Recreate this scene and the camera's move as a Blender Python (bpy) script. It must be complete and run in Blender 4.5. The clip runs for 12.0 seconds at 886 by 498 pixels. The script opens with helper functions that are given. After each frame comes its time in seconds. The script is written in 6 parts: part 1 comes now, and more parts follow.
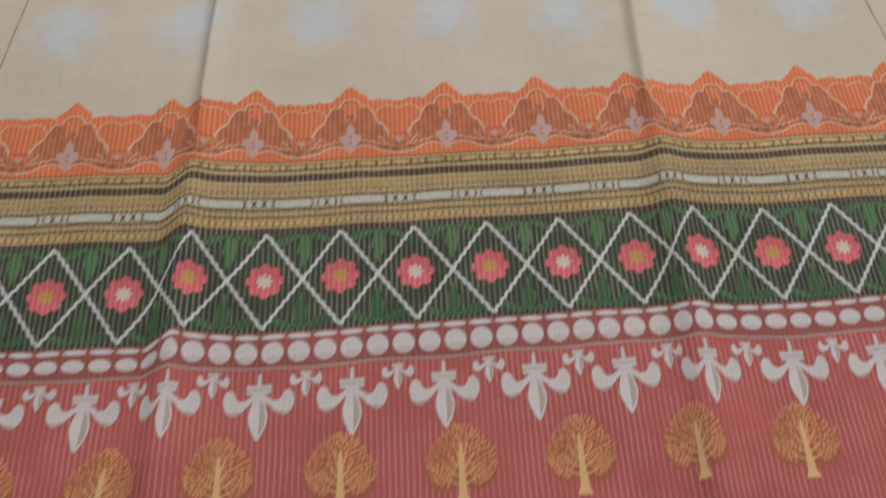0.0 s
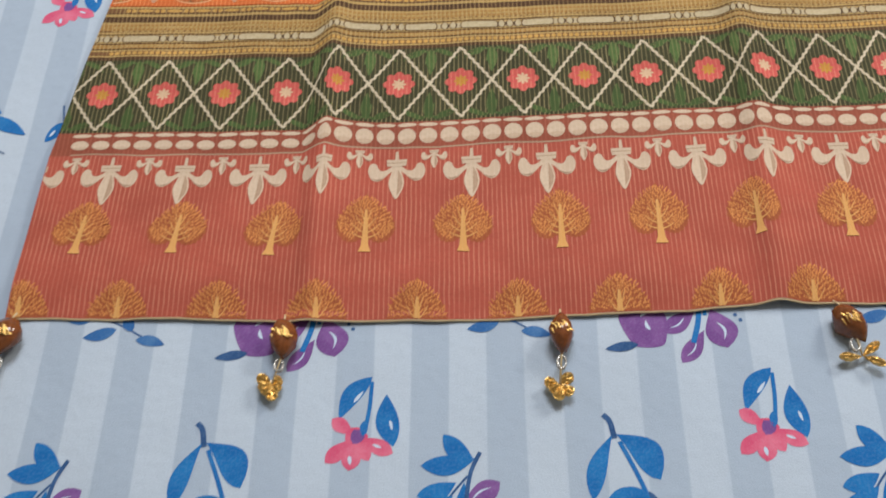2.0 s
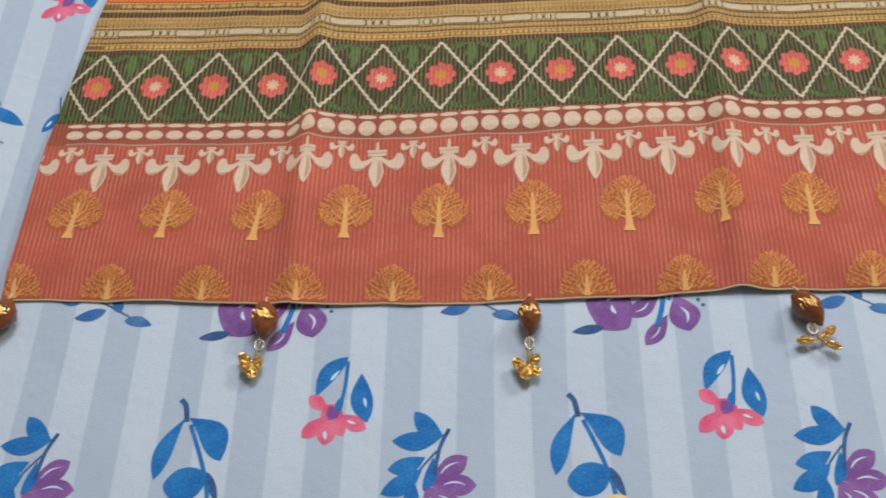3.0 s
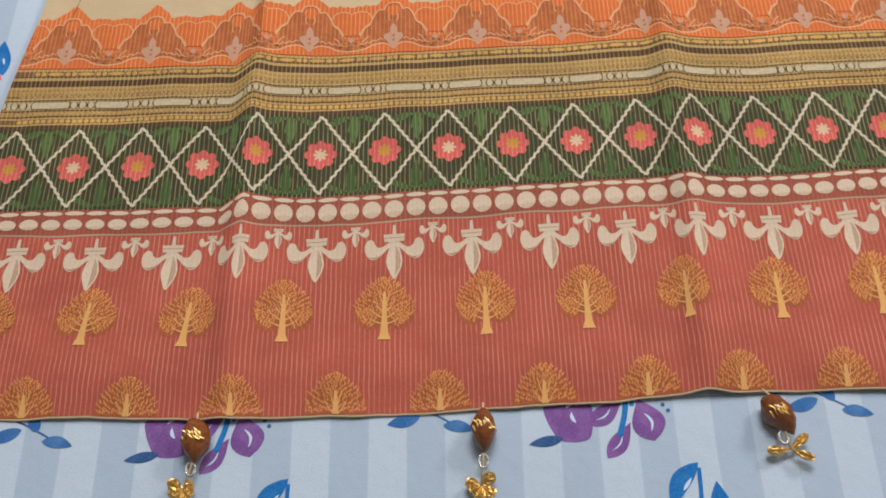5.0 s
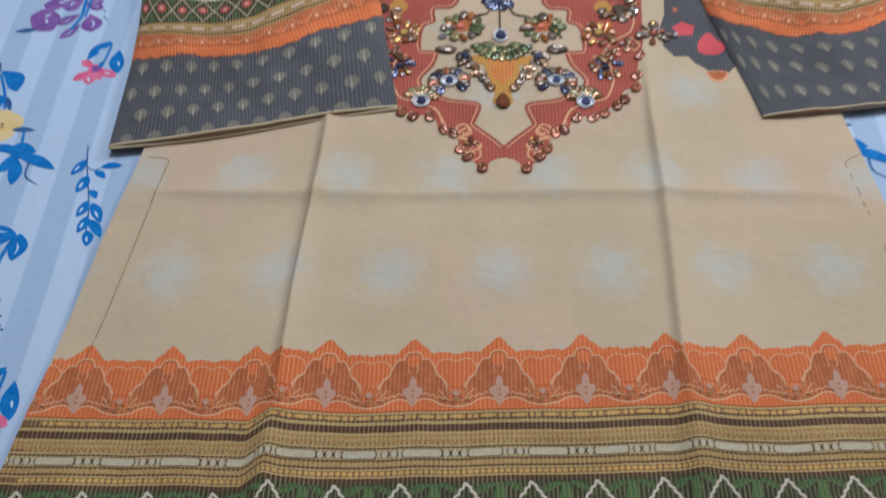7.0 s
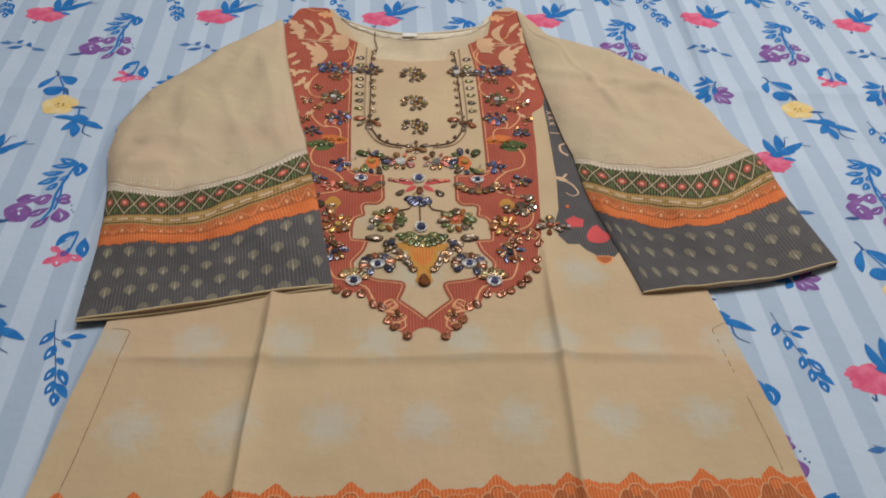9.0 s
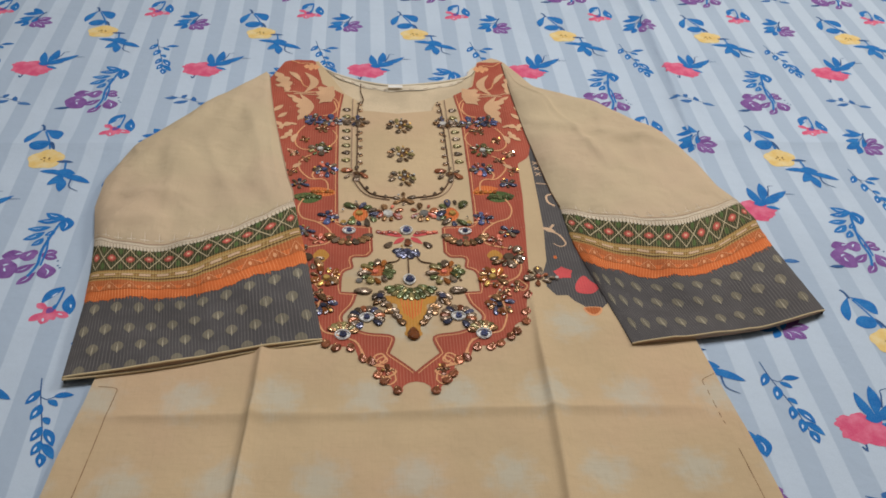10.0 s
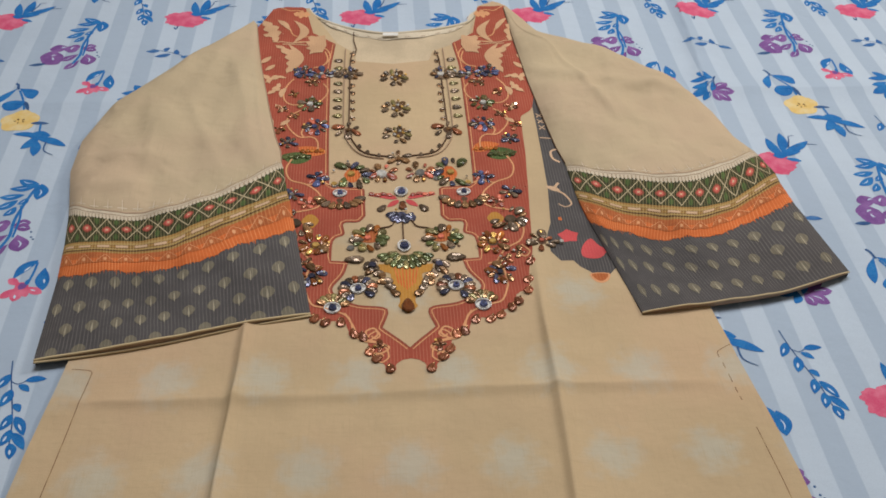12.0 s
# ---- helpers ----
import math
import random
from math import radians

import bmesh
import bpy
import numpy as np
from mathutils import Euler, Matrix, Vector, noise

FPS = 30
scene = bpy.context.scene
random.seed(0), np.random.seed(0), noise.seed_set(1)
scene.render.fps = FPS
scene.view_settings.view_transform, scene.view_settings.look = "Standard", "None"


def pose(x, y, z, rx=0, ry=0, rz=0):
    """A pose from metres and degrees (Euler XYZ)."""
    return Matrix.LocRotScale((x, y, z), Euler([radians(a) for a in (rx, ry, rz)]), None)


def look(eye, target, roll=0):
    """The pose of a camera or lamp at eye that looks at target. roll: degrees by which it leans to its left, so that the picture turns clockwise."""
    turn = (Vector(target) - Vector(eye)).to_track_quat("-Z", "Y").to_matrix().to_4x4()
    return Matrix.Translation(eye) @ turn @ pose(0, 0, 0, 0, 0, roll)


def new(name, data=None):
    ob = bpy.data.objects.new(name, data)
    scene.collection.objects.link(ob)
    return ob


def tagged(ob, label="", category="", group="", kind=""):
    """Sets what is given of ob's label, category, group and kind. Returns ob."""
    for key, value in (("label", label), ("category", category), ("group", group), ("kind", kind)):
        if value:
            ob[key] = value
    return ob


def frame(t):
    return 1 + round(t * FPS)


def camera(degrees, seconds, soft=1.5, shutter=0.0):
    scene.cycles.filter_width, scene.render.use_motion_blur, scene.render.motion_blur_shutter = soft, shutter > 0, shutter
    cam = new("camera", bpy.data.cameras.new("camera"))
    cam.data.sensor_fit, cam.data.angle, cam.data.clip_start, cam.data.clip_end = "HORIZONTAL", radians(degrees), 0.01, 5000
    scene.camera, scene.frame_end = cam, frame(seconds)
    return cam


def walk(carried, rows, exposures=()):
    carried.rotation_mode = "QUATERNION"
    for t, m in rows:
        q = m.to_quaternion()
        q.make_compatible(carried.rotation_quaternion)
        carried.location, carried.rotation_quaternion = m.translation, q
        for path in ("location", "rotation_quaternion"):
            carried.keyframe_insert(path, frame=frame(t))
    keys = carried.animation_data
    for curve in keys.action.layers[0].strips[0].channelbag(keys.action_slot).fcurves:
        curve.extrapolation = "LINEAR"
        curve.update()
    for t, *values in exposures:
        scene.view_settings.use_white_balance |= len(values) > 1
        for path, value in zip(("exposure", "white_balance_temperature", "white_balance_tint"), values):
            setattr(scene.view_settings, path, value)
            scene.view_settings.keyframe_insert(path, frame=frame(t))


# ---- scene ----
cam = camera(48.0, 12.0, soft=1.7, shutter=0.5)
PATH = [
    (0, (-0.035, -0.112, 0.546), (0.05, 0.954, -1.144), 2.2),
    (0.5, (-0.049, -0.181, 0.546), (-0.002, 0.888, -1.144), 0.5),
    (1, (-0.048, -0.221, 0.563), (-0.041, 0.826, -1.141), -1.4),
    (1.5, (-0.057, -0.254, 0.575), (-0.062, 0.783, -1.135), -1.7),
    (2, (-0.069, -0.292, 0.594), (-0.12, 0.736, -1.12), -3.0),
    (2.5, (-0.065, -0.31, 0.601), (-0.148, 0.709, -1.118), -4.1),
    (3, (-0.04, -0.313, 0.614), (-0.122, 0.71, -1.103), -4.2),
    (3.2, (-0.029, -0.312, 0.614), (-0.091, 0.729, -1.093), -3.6),
    (4.8, (-0.034, -0.225, 0.618), (-0.018, 0.77, -1.117), -0.8),
    (5, (-0.032, -0.209, 0.613), (-0.032, 0.759, -1.137), -1.3),
    (5.5, (-0.041, -0.145, 0.614), (-0.052, 0.767, -1.166), -0.6),
    (6, (-0.032, -0.046, 0.621), (-0.076, 0.848, -1.167), -1.9),
    (6.5, (-0.035, 0.001, 0.641), (-0.08, 1.005, -1.087), -1.6),
    (7, (-0.031, -0.051, 0.68), (-0.068, 1.154, -0.916), -0.9),
    (7.2, (-0.021, -0.08, 0.689), (-0.065, 1.181, -0.862), -1.2),
    (8.8, (-0.047, -0.181, 0.755), (0.068, 1.319, -0.564), 3.3),
    (9, (-0.046, -0.176, 0.757), (0.088, 1.331, -0.551), 3.7),
    (9.5, (-0.049, -0.168, 0.766), (0.105, 1.376, -0.496), 3.8),
    (10, (-0.054, -0.168, 0.767), (0.116, 1.39, -0.475), 3.9),
    (10.2, (-0.059, -0.168, 0.767), (0.122, 1.394, -0.468), 4.2),
    (10.5, (-0.046, -0.165, 0.769), (0.113, 1.403, -0.462), 3.6),
    (11, (-0.036, -0.143, 0.759), (0.122, 1.41, -0.491), 3.4),
    (11.5, (-0.032, -0.112, 0.748), (0.116, 1.395, -0.558), 3.0),
    (12, (-0.026, -0.092, 0.744), (0.111, 1.387, -0.596), 2.4),
]
EXPOSURES = [(0.0, -0.12, 5100, 10), (0.5, 0.11, 5600, 10), (1.0, 0.20, 6300, 10), (2.5, 0.27, 6600, 10), (5.0, 0.20, 6500, 10), (6.0, 0.06, 6100, 10), (6.5, -0.07, 5000, 10), (6.8, -0.07, 5250, 10), (7.0, -0.22, 5350, 10), (9.0, -0.42, 6500, 10), (12.0, -0.40, 6650, 10)]
walk(cam, [(t, look(eye, target, roll)) for t, eye, target, roll in PATH], EXPOSURES)

from mathutils.geometry import tessellate_polygon

# ---- world and light ----
world = bpy.data.worlds.new("world")
scene.world = world
world.use_nodes = True
world.node_tree.nodes["Background"].inputs[0].default_value = (0.9, 0.95, 1.0, 1)
world.node_tree.nodes["Background"].inputs[1].default_value = 0.035


def lamp(name, place, target, size, watts, colour):
    data = bpy.data.lights.new(name, "AREA")
    data.shape, data.size, data.energy, data.color = "DISK", size, watts, colour
    ob = new(name, data)
    ob.matrix_world = look(place, target)
    return ob


lamp("wall_lamp", (2.0, 1.9, 1.75), (0.1, 0.6, 0.0), 0.8, 39, (1.0, 0.94, 0.86))
lamp("ceiling_lamp", (0.1, 1.2, 2.12), (0.1, 0.6, 0.0), 1.1, 44, (0.96, 0.97, 1.0))

# ---- materials ----


def nodes_of(name):
    mat = bpy.data.materials.new(name)
    mat.use_nodes = True
    nt = mat.node_tree
    return mat, nt, nt.nodes["Principled BSDF"]


def math_node(nt, op, a, b=None, c=None):
    n = nt.nodes.new("ShaderNodeMath")
    n.operation = op
    for k, v in enumerate((a, b, c)):
        if v is None:
            continue
        if isinstance(v, (int, float)):
            n.inputs[k].default_value = v
        else:
            nt.links.new(v, n.inputs[k])
    return n.outputs[0]


def mix_node(nt, fac, a, b, mode="MIX"):
    n = nt.nodes.new("ShaderNodeMix")
    n.data_type, n.blend_type = "RGBA", mode
    for k, v in ((0, fac), (6, a), (7, b)):
        if isinstance(v, (int, float)):
            n.inputs[k].default_value = v
        elif isinstance(v, tuple):
            n.inputs[k].default_value = (*v[:3], 1)
        else:
            nt.links.new(v, n.inputs[k])
    return n.outputs[2]


def noise_node(nt, vec, scale, detail=3.0, rough=0.55):
    n = nt.nodes.new("ShaderNodeTexNoise")
    n.inputs["Scale"].default_value, n.inputs["Detail"].default_value, n.inputs["Roughness"].default_value = scale, detail, rough
    nt.links.new(vec, n.inputs["Vector"])
    return n.outputs["Fac"]


def ramp(nt, fac, a, b, lo=0.0, hi=1.0):
    n = nt.nodes.new("ShaderNodeMapRange")
    n.interpolation_type = "SMOOTHSTEP"
    for k, v in zip((1, 2, 3, 4), (a, b, lo, hi)):
        n.inputs[k].default_value = v
    nt.links.new(fac, n.inputs[0])
    return n.outputs[0]


def scaled(c, f):
    return tuple(min(1.0, v * f) for v in c)


def uv_of(nt):
    tc = nt.nodes.new("ShaderNodeTexCoord")
    sp = nt.nodes.new("ShaderNodeSeparateXYZ")
    nt.links.new(tc.outputs["UV"], sp.inputs[0])
    return tc.outputs["UV"], sp.outputs[0], sp.outputs[1]


def finish_cloth(nt, bsdf, uv, colour, rough=0.85, relief=0.35, crumple=0.0):
    nt.links.new(colour, bsdf.inputs["Base Color"])
    bsdf.inputs["Roughness"].default_value = rough
    bsdf.inputs["Specular IOR Level"].default_value = 0.25
    weave = noise_node(nt, uv, 900, 2)
    soft = noise_node(nt, uv, 22, 3)
    hgt = math_node(nt, "ADD", math_node(nt, "MULTIPLY", weave, 0.12), soft)
    if crumple:
        crease = math_node(nt, "ABSOLUTE", math_node(nt, "SUBTRACT", noise_node(nt, uv, 11, 3), 0.5))
        hgt = math_node(nt, "ADD", hgt, math_node(nt, "MULTIPLY", ramp(nt, crease, 0.0, 0.10, 1.0, 0.0), crumple))
    b = nt.nodes.new("ShaderNodeBump")
    b.inputs["Strength"].default_value, b.inputs["Distance"].default_value = relief, 0.004
    nt.links.new(hgt, b.inputs["Height"])
    nt.links.new(b.outputs[0], bsdf.inputs["Normal"])


PITCH = 0.0034


def cloth(name, col, pin=0.0, pin_col=(0.75, 0.6, 0.42), vary=0.14, fray=0.0, fray_col=(0, 0, 0), fray_scale=260, relief=0.35, rough=0.85):
    """Printed cotton: body colour, cloudy and fine variation, and a fine lengthwise rib of lighter threads."""
    mat, nt, bsdf = nodes_of(name)
    uv, u, v = uv_of(nt)
    big, fine = noise_node(nt, uv, 14, 3), noise_node(nt, uv, 420, 2)
    c = mix_node(nt, ramp(nt, big, 0.3, 0.7), scaled(col, 1 - vary), scaled(col, 1 + vary))
    c = mix_node(nt, ramp(nt, fine, 0.35, 0.75, 0.0, 0.35), c, scaled(col, 0.72))
    if fray:
        speck = noise_node(nt, uv, fray_scale, 2, 0.7)
        c = mix_node(nt, ramp(nt, speck, 0.48, 0.6, 0.0, fray), c, fray_col)
    if pin:
        wob = math_node(nt, "MULTIPLY", noise_node(nt, uv, 60, 1), 0.0012)
        saw = math_node(nt, "PINGPONG", math_node(nt, "ADD", u, wob), PITCH / 2)
        line = ramp(nt, saw, PITCH * 0.07, PITCH * 0.17, min(1.0, pin * 1.35), 0.0)
        line = math_node(nt, "MULTIPLY", line, ramp(nt, noise_node(nt, uv, 38, 3), 0.36, 0.62, 0.45, 1.15))
        c = mix_node(nt, line, c, pin_col)
    finish_cloth(nt, bsdf, uv, c, rough, relief)
    return mat


def lattice_spot(nt, u, v, u0, v0, pu, pv):
    """Distance to the nearest point of a lattice."""
    def off(x, x0, p):
        f = math_node(nt, "FRACT", math_node(nt, "ADD", math_node(nt, "DIVIDE", math_node(nt, "SUBTRACT", x, x0), p), 0.5))
        return math_node(nt, "MULTIPLY", math_node(nt, "SUBTRACT", f, 0.5), p)
    a, b = off(u, u0, pu), off(v, v0, pv)
    return math_node(nt, "SQRT", math_node(nt, "ADD", math_node(nt, "MULTIPLY", a, a), math_node(nt, "MULTIPLY", b, b)))


def cream_cotton(name, spots):
    mat, nt, bsdf = nodes_of(name)
    uv, u, v = uv_of(nt)
    col = CREAM if spots else (0.540, 0.432, 0.285)
    big, fine = noise_node(nt, uv, 8, 4), noise_node(nt, uv, 500, 2)
    c = mix_node(nt, ramp(nt, big, 0.3, 0.7), scaled(col, 0.93), scaled(col, 1.05))
    c = mix_node(nt, ramp(nt, noise_node(nt, uv, 4.3, 3), 0.42, 0.66, 0.0, 0.75), c, (col[0] * 1.04, col[1] * 0.965, col[2] * 1.02))
    for along, scale in ((u, 5200), (v, 4700)):
        w = math_node(nt, "SINE", math_node(nt, "MULTIPLY", along, scale))
        w = math_node(nt, "MULTIPLY", math_node(nt, "ADD", w, 1.0), math_node(nt, "MULTIPLY", fine, 0.10))
        c = mix_node(nt, w, c, scaled(col, 0.6))
    if spots:
        for u0, v0 in ((0.002, 0.437), (0.050, 0.543)):
            d = lattice_spot(nt, u, v, u0, v0, 0.0925, 0.215)
            d = math_node(nt, "ADD", d, math_node(nt, "MULTIPLY", math_node(nt, "SUBTRACT", noise_node(nt, uv, 60, 4), 0.5), 0.052))
            c = mix_node(nt, math_node(nt, "MULTIPLY", ramp(nt, d, 0.004, 0.038, 0.50, 0.0), ramp(nt, v, 0.72, 0.76, 1.0, 0.0)), c, (0.49, 0.515, 0.455))
    # slubs: long uneven threads both ways
    for sx, sy in ((24, 700), (700, 24)):
        st = nt.nodes.new("ShaderNodeMapping")
        st.inputs["Scale"].default_value = (sx, sy, 1)
        nt.links.new(uv, st.inputs["Vector"])
        c = mix_node(nt, ramp(nt, noise_node(nt, st.outputs[0], 1, 2), 0.52, 0.75, 0.0, 0.22), c, scaled(col, 0.74))
    finish_cloth(nt, bsdf, uv, c, 0.9, 0.6, 0.0 if spots else 0.32)
    return mat


def striped_sheet(name):
    mat, nt, bsdf = nodes_of(name)
    uv, u, v = uv_of(nt)
    wob = math_node(nt, "MULTIPLY", noise_node(nt, uv, 5, 2), 0.004)
    saw = math_node(nt, "PINGPONG", math_node(nt, "ADD", math_node(nt, "ADD", u, wob), STRIPE_AT), STRIPE / 2)
    f = ramp(nt, saw, STRIPE * 0.235, STRIPE * 0.265)
    big, fine = noise_node(nt, uv, 6, 4), noise_node(nt, uv, 600, 2)
    c = mix_node(nt, f, SHEET_DARK, SHEET_LIGHT)
    c = mix_node(nt, ramp(nt, big, 0.35, 0.7, 0.0, 0.22), c, scaled(SHEET_DARK, 0.9))
    c = mix_node(nt, ramp(nt, fine, 0.4, 0.7, 0.0, 0.14), c, scaled(SHEET_DARK, 0.8))
    finish_cloth(nt, bsdf, uv, c, 0.9, 0.5)
    return mat


def dye(name, col, light, amount=0.5):
    """Brushed-on dye of the sheet's flowers: pools and thin streaks."""
    mat, nt, bsdf = nodes_of(name)
    uv, u, v = uv_of(nt)
    c = mix_node(nt, ramp(nt, noise_node(nt, uv, 55, 3), 0.35, 0.72, 0.0, amount), col, light)
    c = mix_node(nt, ramp(nt, noise_node(nt, uv, 600, 2), 0.4, 0.7, 0.0, 0.07), c, SHEET_LIGHT)
    finish_cloth(nt, bsdf, uv, c, 0.9, 0.4)
    return mat


def gem(name, col, metal=0.0, rough=0.15, vary=0.5):
    mat, nt, bsdf = nodes_of(name)
    info = nt.nodes.new("ShaderNodeObjectInfo")
    c = mix_node(nt, ramp(nt, info.outputs["Random"], 0, 1), scaled(col, 1 - vary), scaled(col, 1 + vary))
    tc = nt.nodes.new("ShaderNodeTexCoord")
    c = mix_node(nt, ramp(nt, noise_node(nt, tc.outputs["Object"], 350, 2), 0.35, 0.7, 0, 0.6), c, scaled(col, 0.45))
    nt.links.new(c, bsdf.inputs["Base Color"])
    bsdf.inputs["Metallic"].default_value, bsdf.inputs["Roughness"].default_value = metal, rough
    bsdf.inputs["Specular IOR Level"].default_value = 0.6
    return mat


def plaster(name, col):
    mat, nt, bsdf = nodes_of(name)
    tc = nt.nodes.new("ShaderNodeTexCoord")
    c = mix_node(nt, noise_node(nt, tc.outputs["Object"], 3, 4), scaled(col, 0.92), scaled(col, 1.05))
    nt.links.new(c, bsdf.inputs["Base Color"])
    bsdf.inputs["Roughness"].default_value = 0.8
    return mat


